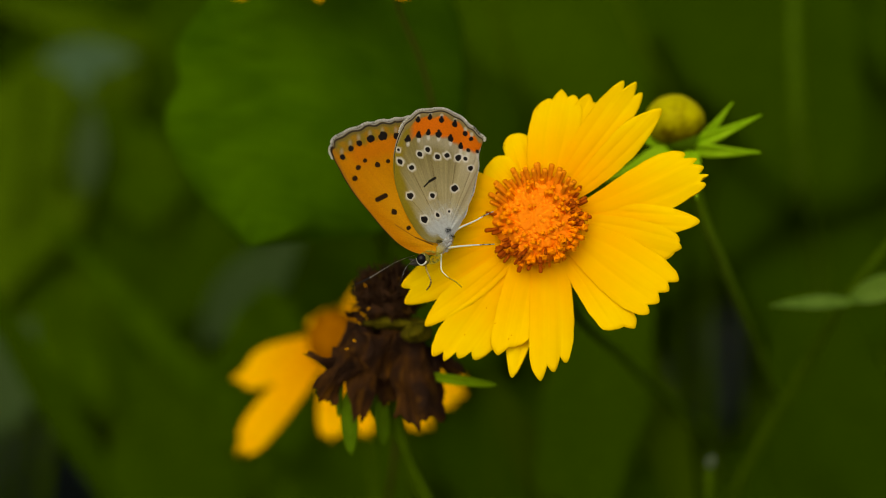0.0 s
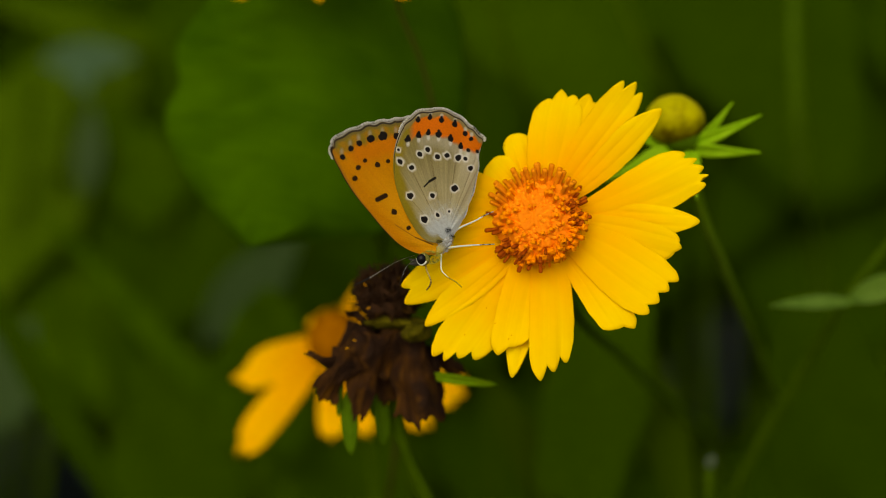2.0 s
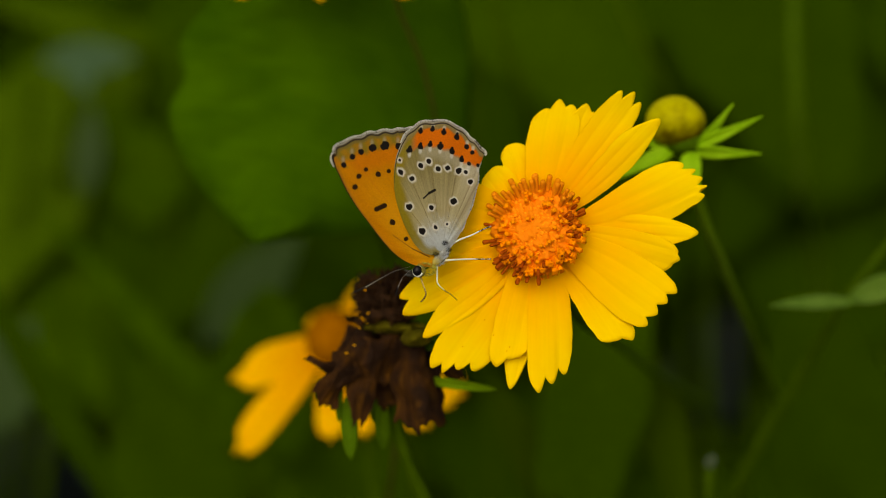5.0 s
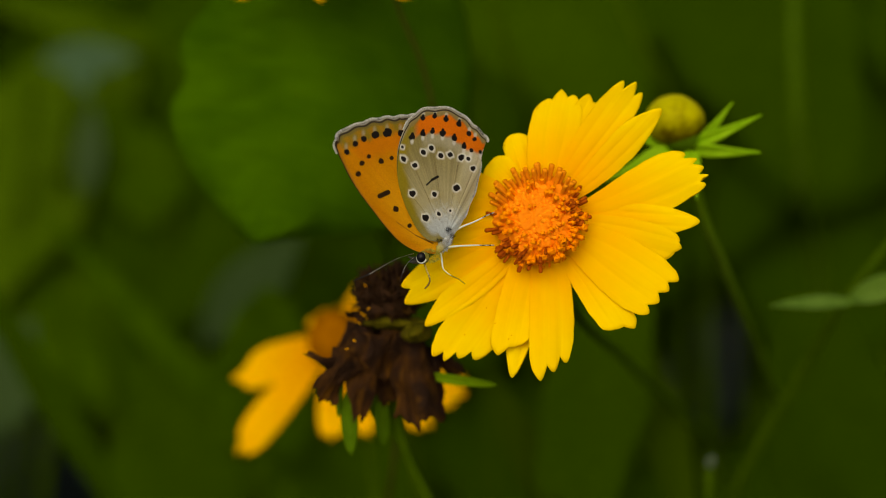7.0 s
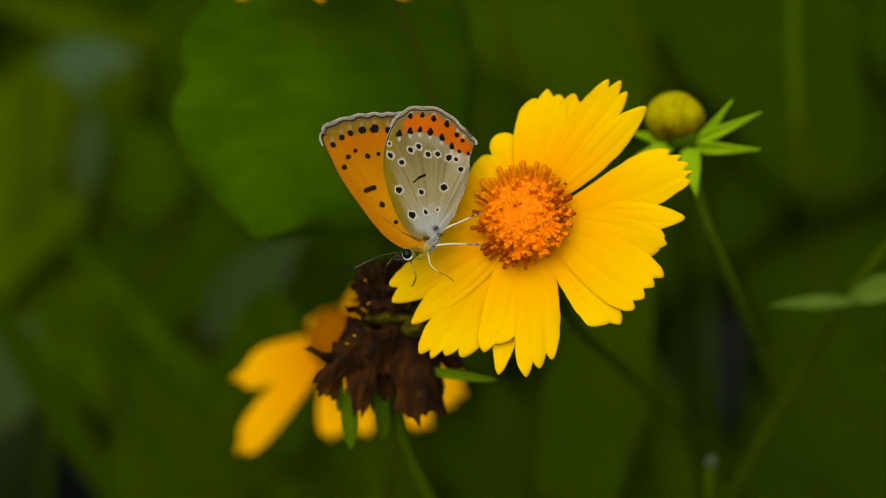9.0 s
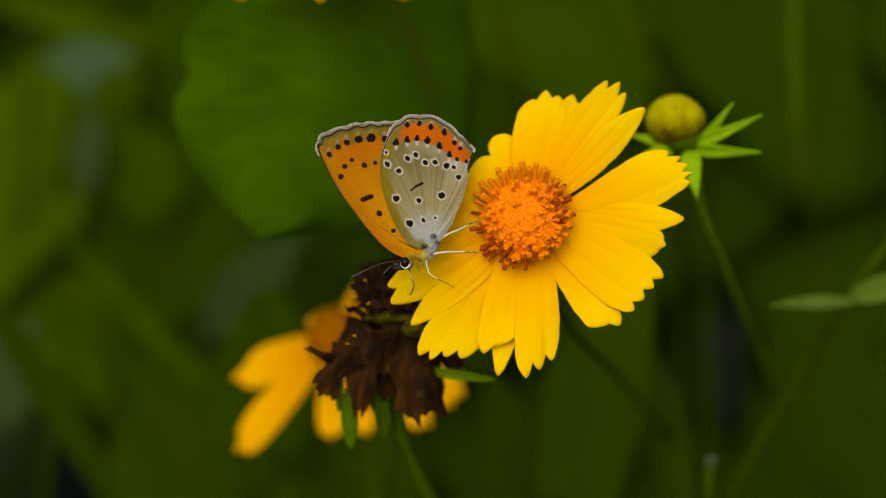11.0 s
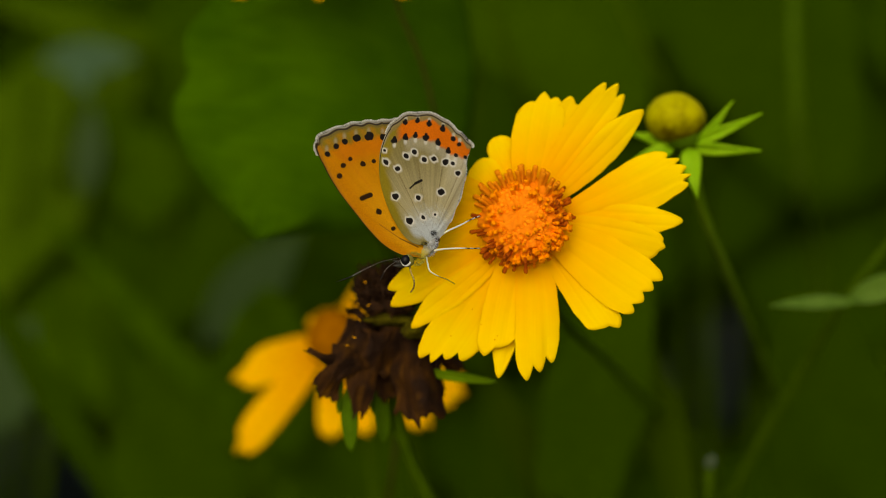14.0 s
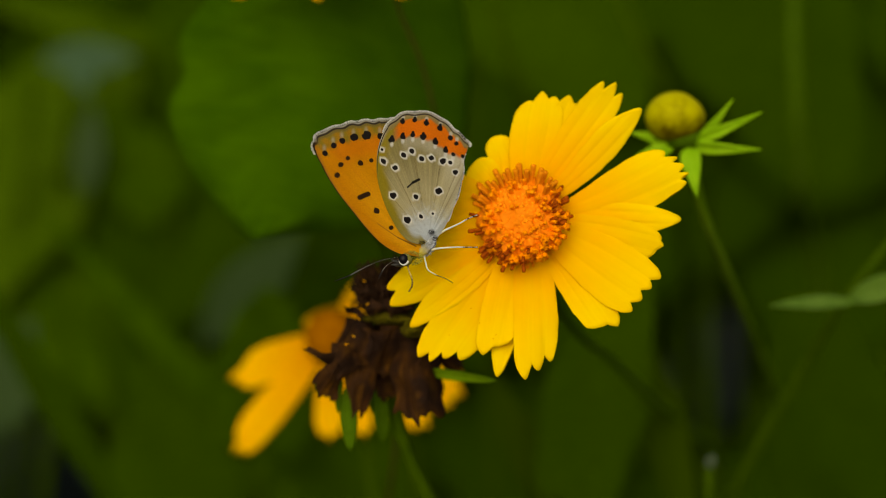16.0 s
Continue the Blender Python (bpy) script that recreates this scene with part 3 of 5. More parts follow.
    for fx, fy, fr in hind(HIND_INNER):
        rgb = lay(rgb, 0.9 * (1 - smooth(0.10, 0.36, near(x, (y - fy) * 0.6 + fy, (fx, fy - 0.36)))), (0.64, 0.61, 0.52))
    rgb = spots(rgb, x, y, hind(HIND_OUTER), 0.0)
    rgb = spots(rgb, x, y, hind(HIND_INNER), 0.0)
    for fx, fy, fr in hind(HIND_INNER)[:6] + hind(HIND_OUTER)[:4]:
        rgb = bar(rgb, x, y, (fx, fy), (fx + 0.03, fy + fr + 0.04), 0.21)
    rgb = spots(rgb, x, y, hind(HIND_MID), 0.24)
    rgb = spots(rgb, x, y, hind(HIND_BASE), 0.24)
    a, b, c = hind([(-2.68, 9.02), (-1.95, 9.76), (-1.14, 10.24)])
    rgb = bar(bar(rgb, x, y, a, b, 0.12), x, y, b, c, 0.19)
    rgb = lay(rgb, smooth(0.974, 0.980, rho) * (1 - smooth(0.986, 0.991, rho)) * smooth(0.24, 0.34, s) * (1 - smooth(0.72, 0.76, s)), (0.045, 0.035, 0.025))
    rgb = lay(rgb, smooth(0.988, 0.994, rho) * smooth(0.30, 0.36, s) * (1 - smooth(0.70, 0.74, s)), (0.34, 0.31, 0.24))
    return rgb


def paint_fore(x, y, rho, s):
    rgb = np.zeros(x.shape + (3,)) + np.array((0.60, 0.225, 0.001))
    rgb *= (1 + 0.06 * wobble(x, y, 0.9, 0.4))[..., None]
    rgb = lay(rgb, 0.85 * (1 - smooth(0.2, 0.85, rho)), (0.78, 0.37, 0.006))
    rgb = lay(rgb, 0.45 * smooth(0.70, 0.80, rho) * smooth(0.44, 0.50, s), (0.64, 0.150, 0.002))
    vein = np.abs(((s * 13.0 + 0.1) % 1.0) - 0.5)
    rgb = lay(rgb, 0.35 * (1 - smooth(0.0, 0.05, vein)) * smooth(0.2, 0.4, rho), (0.55, 0.17, 0.01))
    # dull margin, dark line and fringe; dark leading edge
    edge = smooth(0.855, 0.905, rho + 0.016 * np.sin(s * 120)) * smooth(0.40, 0.44, s)
    rgb = lay(rgb, edge * 0.97 * (0.85 + 0.15 * np.cos(s * 150)), (0.26, 0.185, 0.012))
    rgb = lay(rgb, smooth(0.945, 0.968, rho) * smooth(0.42, 0.45, s), (0.20, 0.15, 0.03))
    rgb = lay(rgb, 0.7 * smooth(0.90, 0.985, rho) * (1 - smooth(0.40, 0.44, s)), (0.30, 0.14, 0.015))
    rgb = lay(rgb, smooth(0.972, 0.984, rho) * (1 - smooth(0.42, 0.46, s)) * smooth(0.03, 0.06, s), (0.035, 0.02, 0.008))
    for fx, fy, fr in shifted(FORE_OUTER):
        rgb = lay(rgb, 0.5 * (1 - smooth(0.02, 0.42, near(x, (y - fy) * 0.55 + fy, (fx - 0.12, fy + 0.42)))), (0.46, 0.43, 0.32))
    rgb = spots(rgb, x, y, shifted(FORE_OUTER), 0.0)
    rgb = spots(rgb, x, y, shifted(FORE_INNER), 0.0, (0.03, 0.014, 0.004))
    a, b, c = shifted([(-6.83, 3.50), (-3.98, 1.71), (-1.46, 0.65)])
    rgb = bar(bar(rgb, x, y, a, b, 0.05, (0.34, 0.13, 0.01)), x, y, b, c, 0.08, (0.20, 0.08, 0.01))
    a, b = shifted([(-9.43, 7.15), (-8.29, 7.72)])
    rgb = bar(rgb, x, y, a, b, 0.36, (0.03, 0.014, 0.004))
    rgb = lay(rgb, smooth(0.972, 0.979, rho) * (1 - smooth(0.986, 0.991, rho)) * smooth(0.42, 0.46, s), (0.04, 0.03, 0.02))
    rgb = lay(rgb, smooth(0.988, 0.994, rho) * smooth(0.42, 0.46, s), (0.34, 0.32, 0.27))
    return rgb


def fringe_mesh(name, edge, root, s0, s1, count, length, seed, dark=(2, 2)):
    """Short hair scales along a stretch of wing margin."""
    rng = random.Random(seed)
    e = outline(edge, 800)
    verts, faces, pg = [], [], []
    for i in range(count):
        s = s0 + (s1 - s0) * (i + rng.random()) / count
        k = min(797, int(s * 799))
        p = e[k]
        out = np.array([p[0] - root[0], p[1] - root[1]])
        out /= np.linalg.norm(out)
        t = e[k + 2] - e[k]
        t = t[:2] / (np.linalg.norm(t[:2]) + 1e-9)
        nrm = np.array([t[1], -t[0]])
        if nrm @ out < 0:
            nrm = -nrm
        d = nrm + 0.35 * rng.uniform(-1, 1) * t
        ln = length * rng.uniform(0.75, 1.12) * (1 + 0.22 * math.sin(s * 105 + seed))
        w = 0.040
        base = p[:2] - nrm * 0.12
        z = rng.uniform(-0.06, 0.10)
        n0 = len(verts)
        tip = base + d * ln
        verts += [(*(base - t * w) * MM, z * MM), (*(base + t * w) * MM, z * MM), (*(tip + t * 0.025) * MM, (z + 0.05) * MM), (*(tip - t * 0.025) * MM, (z + 0.05) * MM),
                  (*(base) * MM, (z - 0.08) * MM)]
        faces += [(n0, n0 + 1, n0 + 2, n0 + 3), (n0 + 1, n0 + 4, n0 + 2), (n0 + 4, n0, n0 + 3), (n0 + 4, n0 + 3, n0 + 2)]
        g, q = rng.uniform(0.13, 0.25), rng.uniform(0.55, 0.92)
        if rng.random() < 0.08 + 0.10 * (math.sin(s * 105 + seed) < -0.6):
            g, q = g * 0.3, q * 0.3
        if dark[0] < s < dark[1] and rng.random() < 0.75:
            g, q = 0.03, rng.uniform(0.03, 0.10)
        pg += [(g, g * 0.90, g * 0.62)] * 2 + [(q, q * 0.98, q * 0.86)] * 2 + [(g, g * 0.90, g * 0.62)]
    verts = [[c * MM for c in lean(*(c / MM for c in v))] for v in verts]
    return mesh_of(name, verts, faces, None, pg, smooth=False)


def fuzz_mesh(name, centre, size, count, length, seed, colour, lean=(0, 0, 0)):
    """Fine hairs standing on an ellipsoid (mm)."""
    rng = random.Random(seed)
    verts, faces, pg = [], [], []
    for i in range(count):
        d = Vector((rng.gauss(0, 1), rng.gauss(0, 1), rng.gauss(0, 1))).normalized()
        p = Vector(centre) + Vector((d.x * size[0], d.y * size[1], d.z * size[2])) * 0.95
        way = (d + Vector(lean) + Vector((rng.uniform(-.4, .4), rng.uniform(-.4, .4), rng.uniform(-.4, .4)))).normalized()
        side = way.cross(Vector((rng.uniform(-1, 1), rng.uniform(-1, 1), 0.3))).normalized() * 0.014
        oth = way.cross(side).normalized() * 0.014
        tip = p + way * length * rng.uniform(0.5, 1.3)
        n0 = len(verts)
        verts += [(p + side) * MM, (p - side + oth) * MM, (p - side - oth) * MM, tip * MM]
        faces += [(n0, n0 + 1, n0 + 3), (n0 + 1, n0 + 2, n0 + 3), (n0 + 2, n0, n0 + 3)]
        g = rng.uniform(0.25, 1.3)
        pg += [[min(1, c * g) for c in colour]] * 4
    return mesh_of(name, verts, faces, None, pg, smooth=False)


def limb(points):
    """Stage places (mm, depth) as metres from the thorax."""
    return [site(*p) - THORAX for p in points]


def build_butterfly():
    bf = thing("butterfly", THORAX, "copper butterfly with closed spotted orange and grey wings", "butterfly")
    hind, fore = shifted(HIND_EDGE), shifted(FORE_EDGE)
    hr, fr = shifted([HIND_ROOT])[0], shifted([FORE_ROOT])[0]
    lift = ((0.55, "hind_wing", hind, hr, paint_hind, 0.5, 520, 250), (0.10, "fore_wing", fore, fr, paint_fore, 0.35, 480, 230))
    for z, name, edge, root, paint, bulge, ns, nr in lift:
        label = "grey beige hind wing with black spots and orange band" if name == "hind_wing" else "orange fore wing with black spots"
        w = part(name, wing_mesh(name, edge, root, paint, 0.05, bulge, ns, nr), M_WING, bf, label)
        w.location.z = z * MM
        s0, s1 = (0.38, 0.71) if name == "hind_wing" else (0.385, 0.80)
        part("fringe", fringe_mesh("fringe", edge, root, s0, s1, 1700, 0.40, 3, (0.635, 0.675) if name == "hind_wing" else (2, 2)), M_WING, w, "grey hair fringe")
        if name == "hind_wing":
            part("fringe", fringe_mesh("fringe", edge, root, 0.73, 0.94, 320, 0.26, 5), M_WING, w, "pale hairs along the inner margin")
    # the far pair of wings, a little apart
    for z, name, edge, root, paint in ((-0.9, "hind_wing", hind, hr, paint_hind), (-0.5, "fore_wing", fore, fr, paint_fore)):
        w = part(name, wing_mesh(name, edge, root, paint, 0.05, -0.3, 70, 50), M_WING, bf)
        w.matrix_basis = Matrix.Translation((-0.0001, 0.00022, z * MM)) @ pose(0, 0, 0, 0, 0, 0.8) if name == "hind_wing" else Matrix.Translation((0.00005, 0.00004, z * MM))
    def fur(v):
        k = 0.42 + 0.6 * noise.noise(v * 2600)
        g = max(0.0, min(1.0, (-v.x / MM + 0.2) / 1.2))
        return [a * (1 - g) + b * g for a, b in zip((0.55 * k, 0.55 * k, 0.50 * k), (0.50, 0.40, 0.05))]
    tx = part("thorax", ellipsoid("thorax", (2.0 * MM, 1.0 * MM, 1.1 * MM), 14, 18, 0.10, 4, 1500, fur), M_FUR, bf, "pale grey furry thorax")
    tx.matrix_basis = pose(0.0004, 0.0, -0.0007, 0, 0, 50)
    part("fur", fuzz_mesh("fur", (0, 0, 0), (1.5, 0.95, 1.0), 1700, 0.50, 8, (0.50, 0.55, 0.56), (0.2, 0.2, 0)), M_FUR, tx)
    ab = part("abdomen", ellipsoid("abdomen", (3.4 * MM, 1.0 * MM, 0.9 * MM), 16, 16, 0.05, 5, 900, lambda v: (0.50, 0.47, 0.40)), M_FUR, bf, "pale slender abdomen")
    ab.matrix_basis = pose(0.0013, 0.0034, -0.0030, 0, 0, 74)
    hd = part("head", ellipsoid("head", (0.95 * MM, 0.90 * MM, 0.95 * MM), 14, 18, 0.06, 6, 1500, lambda v: (0.20, 0.18, 0.03)), M_FUR, bf, "small furry olive head")
    hd.location = site(-2.85, -1.46, -6.5) - THORAX
    eye = part("eye", ellipsoid("eye", (0.66 * MM, 0.74 * MM, 0.52 * MM), 14, 18), M_EYE, hd, "glossy black eye")
    eye.location = (-0.00025, 0.00005, 0.0007)
    rim = part("eye_ring", ellipsoid("eye_ring", (0.76 * MM, 0.82 * MM, 0.40 * MM), 12, 20, 0.05, 2, 2500, lambda v: (0.75, 0.74, 0.66)), M_FUR, hd, "white rim of scales round the eye")
    rim.location = (-0.00017, -0.00006, 0.00056)
    part("fur", fuzz_mesh("fur", (0.9, 0.3, -0.1), (1.5, 0.85, 1.0), 1100, 0.34, 18, (0.46, 0.42, 0.05), (0.3, 0.1, 0)), M_FUR, hd)
    def banded(v):
        return (0.62, 0.60, 0.50) if (v * 26) % 1.0 < 0.2 and v < 0.70 else (0.006, 0.005, 0.004)
    def pale(v):
        if v > 0.66:
            return (0.62, 0.58, 0.44) if (v * 26) % 1.0 < 0.35 else (0.02, 0.016, 0.012)
        return (0.66, 0.61, 0.42)
    def ochre(v):
        return (0.42, 0.27, 0.05) if (v * 14) % 1.0 < 0.7 or v < 0.4 else (0.07, 0.045, 0.015)
    def foot(v):
        if v > 0.60:
            return (0.36, 0.25, 0.06) if (v * 22) % 1.0 < 0.5 else (0.03, 0.02, 0.01)
        return (0.62, 0.58, 0.38)
    ant = (([(-4.15, -0.89, -5), (-6.34, -1.63, -7), (-8.78, -3.01, -9), (-10.89, -4.31, -10), (-12.85, -5.20, -11)], [0.055, 0.045, 0.045, 0.045, 0.05, 0.10, 0.105, 0.03]),
           ([(-3.90, -1.30, -6), (-5.12, -2.36, -9), (-5.77, -3.66, -12), (-6.26, -5.20, -14)], [0.055, 0.045, 0.045, 0.05, 0.09, 0.04]))
    for pts, rad in ant:
        part("antenna", tube("antenna", limb(pts), [r * MM for r in rad], 210, 8, banded), M_LEG, bf, "black and white banded antenna")
    legs = ([(1.79, 2.68, -4), (2.44, 3.09, -4), (4.55, 4.06, -4.5), (6.02, 4.88, -4.5), (7.24, 5.45, -4)],
            [(0.89, 0.24, -5), (1.54, 0.33, -5.5), (4.15, 0.57, -5.5), (5.85, 0.65, -5), (7.40, 0.73, -4.5)],
            [(-0.24, -0.73, -5), (0.05, -1.80, -6.5), (0.49, -3.00, -7.5), (1.60, -3.62, -7), (2.85, -3.95, -5.5), (3.90, -4.47, -4.5)],
            [(-2.60, -2.03, -5), (-2.28, -3.17, -7), (-1.79, -4.39, -7.5), (-2.03, -5.45, -6), (-2.36, -5.85, -5.5)])
    middle = None
    for i, pts in enumerate(legs):
        rad = [0.18, 0.155, 0.12, 0.09, 0.085] if i < 2 else [0.13, 0.13, 0.085, 0.07, 0.065] if i < 3 else [0.17, 0.14, 0.13, 0.13, 0.12]
        leg = part("leg", tube("leg", limb(pts), [r * MM for r in rad], 60, 8, (pale, pale, foot, ochre)[i]), M_LEG, bf, "cream leg with banded foot" if i < 3 else "ochre brown front leg")
        middle = leg if i == 2 else middle
    for dy in (0, 6):
        part("palp", tube("palp", limb([(-3.41, -1.79 - dy * 0.04, -5.6), (-4.23, -1.63 - dy * 0.08, -6), (-4.96, -1.38 - dy * 0.12, -6)]), [0.34 * MM, 0.28 * MM, 0.07 * MM], 14, 7, lambda v: (0.03, 0.028, 0.022)), M_LEG, bf, "dark mouth palp")
    for mark in ((0.73, 2.68), (-0.57, 1.06), (1.30, 1.71)):
        mx, my = (mark[0] - THORAX.x / MM) * 0.983, (mark[1] - THORAX.y / MM) * 0.983
        part("fur", fuzz_mesh("fur", (mx, my, 1.2 - 0.5 * mx), (0.36, 0.20, 0.2), 110, 0.26, 31, (0.02, 0.02, 0.02), (0.3, 0.6, 0.6)), M_FUR, bf, "tuft of dark hairs at the wing root")
    part("fur", fuzz_mesh("fur", (0.7, 0.8, 0.2), (0.9, 1.3, 0.3), 340, 0.5, 28, (0.62, 0.68, 0.72), (0.1, 1.0, 0.2)), M_FUR, bf, "pale grey fur at the wing roots")
    return bf, middle


# ---------------------------------------------------------------- leaves
def blade_mesh(length, width, heart=0.0, fold=0.12, droop=0.1, wave=0.0, seed=0, belly=0.45, nu=15, nv=26, thick=0.35, tip=1.0, away=0.0):
    """A leaf along +y with its root at 0; sizes in mm."""
    rng = random.Random(seed)
    u = np.linspace(-1, 1, nu)[None, :]
    v = np.linspace(0.0, 1, nv)[:, None]
    if heart < 0:
        t = np.clip((v - 0.3) / 0.7, 0, 1)
        w = np.where(v < 0.3, np.sqrt(np.clip(1 - ((0.3 - v) / 0.34) ** 2, 0, 1)), np.where(u > 0, (1 - t ** 2) ** 0.60, (1 - t ** 2) ** 0.90))
        w = w * (1 + 0.07 * np.sin(v * 15.0 + 1.2))
        y = v + 0 * u
    elif heart:
        w = np.where(v < 0.3, np.sqrt(np.clip(1 - ((0.3 - v) / 0.3) ** 2, 0, 1)) * 0.75 + 0.25, 1.0) * np.cos(np.clip((v - 0.3) / 0.7, 0, 1) * np.pi / 2) ** 0.85
        y = v - heart * np.abs(u) * (1 - v) ** 2
    else:
        w = np.sin(np.pi * v ** (math.log(0.5) / math.log(belly))) ** tip
        y = v + 0 * u
    x = u * (w + 0.012) * width / 2
    y = y * length
    ph = rng.uniform(0, 6)
    z = fold * np.abs(x) - droop * length * v ** 2 + wave * np.sin(v * 9 + ph + u) * np.abs(u) * width * 0.1 + 0.03 * width * np.sin(u * 5 + v * 11 + ph) * (1 - v)
    z = z - away * width * np.clip(-u, 0, 1) ** 2 * w
    P = np.stack([x, y + 0 * x, z + 0 * x], -1) * MM
    verts, faces, uv, _ = grid_shell(P, thick * MM)
    return mesh_of("blade", verts, faces, uv)


def lobed_mesh(length, scale, thick=0.4, nu=61, nv=72):
    """The broad lopsided leaf along +y: one margin notched, the other swinging wide below; half widths by steps along the midrib."""
    v = np.linspace(0.0, 1, nv)[:, None] ** 0.85
    u = np.linspace(-1, 1, nu)[None, :]
    a = np.interp(v, [0, 0.11, 0.28, 0.39, 0.46, 0.52, 0.57, 0.61, 0.65, 0.71, 0.78, 0.85, 0.94, 0.985, 1.0], [60, 147, 173, 197, 214, 209, 189, 191, 203, 197, 170, 133, 67, 22, 0.5])
    c = np.interp(v, [0, 0.11, 0.30, 0.50, 0.66, 0.77, 0.835, 0.88, 0.92, 0.96, 1.0], [170, 246, 290, 310, 296, 262, 220, 168, 104, 45, 0.5])
    ease = np.array([1, 2, 3, 2, 1]) / 9.0
    for w in (a, c):
        w[2:-2, 0] = np.convolve(w[:, 0], ease, 'same')[2:-2]
    x = np.where(u > 0, u * a * 1.06, u * c) * scale
    y = v * length + 0 * u
    rib = np.abs(((v * 9 - np.abs(u) * 2.2) % 1.0) - 0.5)            # side veins sunk, the blade puffed between them
    z = 0.55 * np.sin(np.pi * rib) * np.sin(np.pi * np.abs(u)) + 0.5 * np.sin(u * 7 + v * 12) * np.abs(u)
    z = z - 2.5 * np.clip(u, 0, 1) ** 4 - 19.0 * np.clip(-u, 0, 1) ** 2 * (1 - v ** 3) + 2.0 * v ** 4 - 0.05 * np.abs(x)
    P = np.stack([x, y, z + 0 * x], -1) * MM
    verts, faces, uv, _ = grid_shell(P, thick * MM)
    return mesh_of("blade", verts, faces, uv)


def aim(root, tip, roll=0.0):
    """A pose at root with +y towards tip and +z towards the viewer, rolled about y by degrees."""
    y = (Vector(tip) - Vector(root)).normalized()
    x = y.cross(Vector((0, 0, 1))).normalized()
    z = x.cross(y)
    m = Matrix((x, y, z)).transposed().to_4x4()
    return Matrix.Translation(root) @ m @ pose(0, 0, 0, 0, roll, 0)


def leaf_thing(name, root, tip, width, material, label, roll=0.0, stalk_to=None, category="leaf", group="", shaped=None, **shape):
    """One leaf on its own stalk that runs down to the soil."""
    th = thing(name, root, label, category, group or name.replace("_", " ") + "s of the bed" if name in ("broad_leaf", "leaf_blade", "pale_leaf", "small_leaf") else "")
    ln = (Vector(tip) - Vector(root)).length / MM
    b = part("blade", shaped or blade_mesh(ln, width, **shape), material, th)
    b.matrix_basis = aim((0, 0, 0), Vector(tip) - Vector(root), roll)
    if stalk_to:
        end = earth(root, *stalk_to)
        mid = end * 0.35 + Vector((0, 0, -0.01))
        part("stalk", tube("stalk", [Vector((0, 0, 0)), end * 0.12 + Vector((0, 0.002, -0.006)), mid, end], [0.9 * MM, 1.1 * MM, 1.5 * MM, 2.0 * MM], 24, 7), M_STEM_DIM, th)
    return th


# ---------------------------------------------------------------- the other heads
DEAD = site(-7.64, -12.93, 16)


def crumpled(length, root_width, end_width, seed, pleats=1.5):
    """A dead papery petal hanging along -y: pleated, creased and torn at its end; sizes in mm."""
    rng = random.Random(seed)
    nu, nv = 45, 56
    u = np.linspace(-1, 1, nu)[None, :]
    v = np.linspace(0, 1, nv)[:, None]
    ph = rng.uniform(0, 6)
    half = (root_width + (end_width - root_width) * v ** 1.4) / 2 * (1 + 0.10 * np.sin(v * 8 + ph))
    torn = 0.10 * np.abs(np.sin(u * 3.1 + ph)) + 0.05 * np.abs(np.sin(u * 8.3 + ph * 2)) + 0.10 * u * u
    x = u * half + 0.35 * np.sin(v * 5 + ph)
    y = -length * (1 - torn) * v
    z = 0.12 * end_width * np.cos(u * np.pi * pleats * 0.45 + ph + 2.0 * v) * (0.25 + 0.75 * v) - 0.22 * end_width * u * u + 0.5 * np.sin(v * 4 + ph)
    P = np.stack([x + 0 * v, y + 0 * u, z + 0 * x], -1) * MM
    for i in range(nv):
        for j in range(nu):
            q = Vector(P[i, j])
            big = noise.noise_vector(q * 230 + Vector((seed, 0, 0)))
            crease = 0.5 - abs(noise.noise(q * 240 + Vector((seed * 1.7, 3, 0))))
            fine = 0.5 - abs(noise.noise(q * 900 + Vector((0, seed, 5))))
            P[i, j] += np.array(big) * 0.0009 + np.array((0, 0, crease * 0.0012 + fine * 0.0003))
    verts, faces, uv, _ = grid_shell(P, 0.14 * MM)
    return mesh_of("withered_petal", verts, faces, uv)


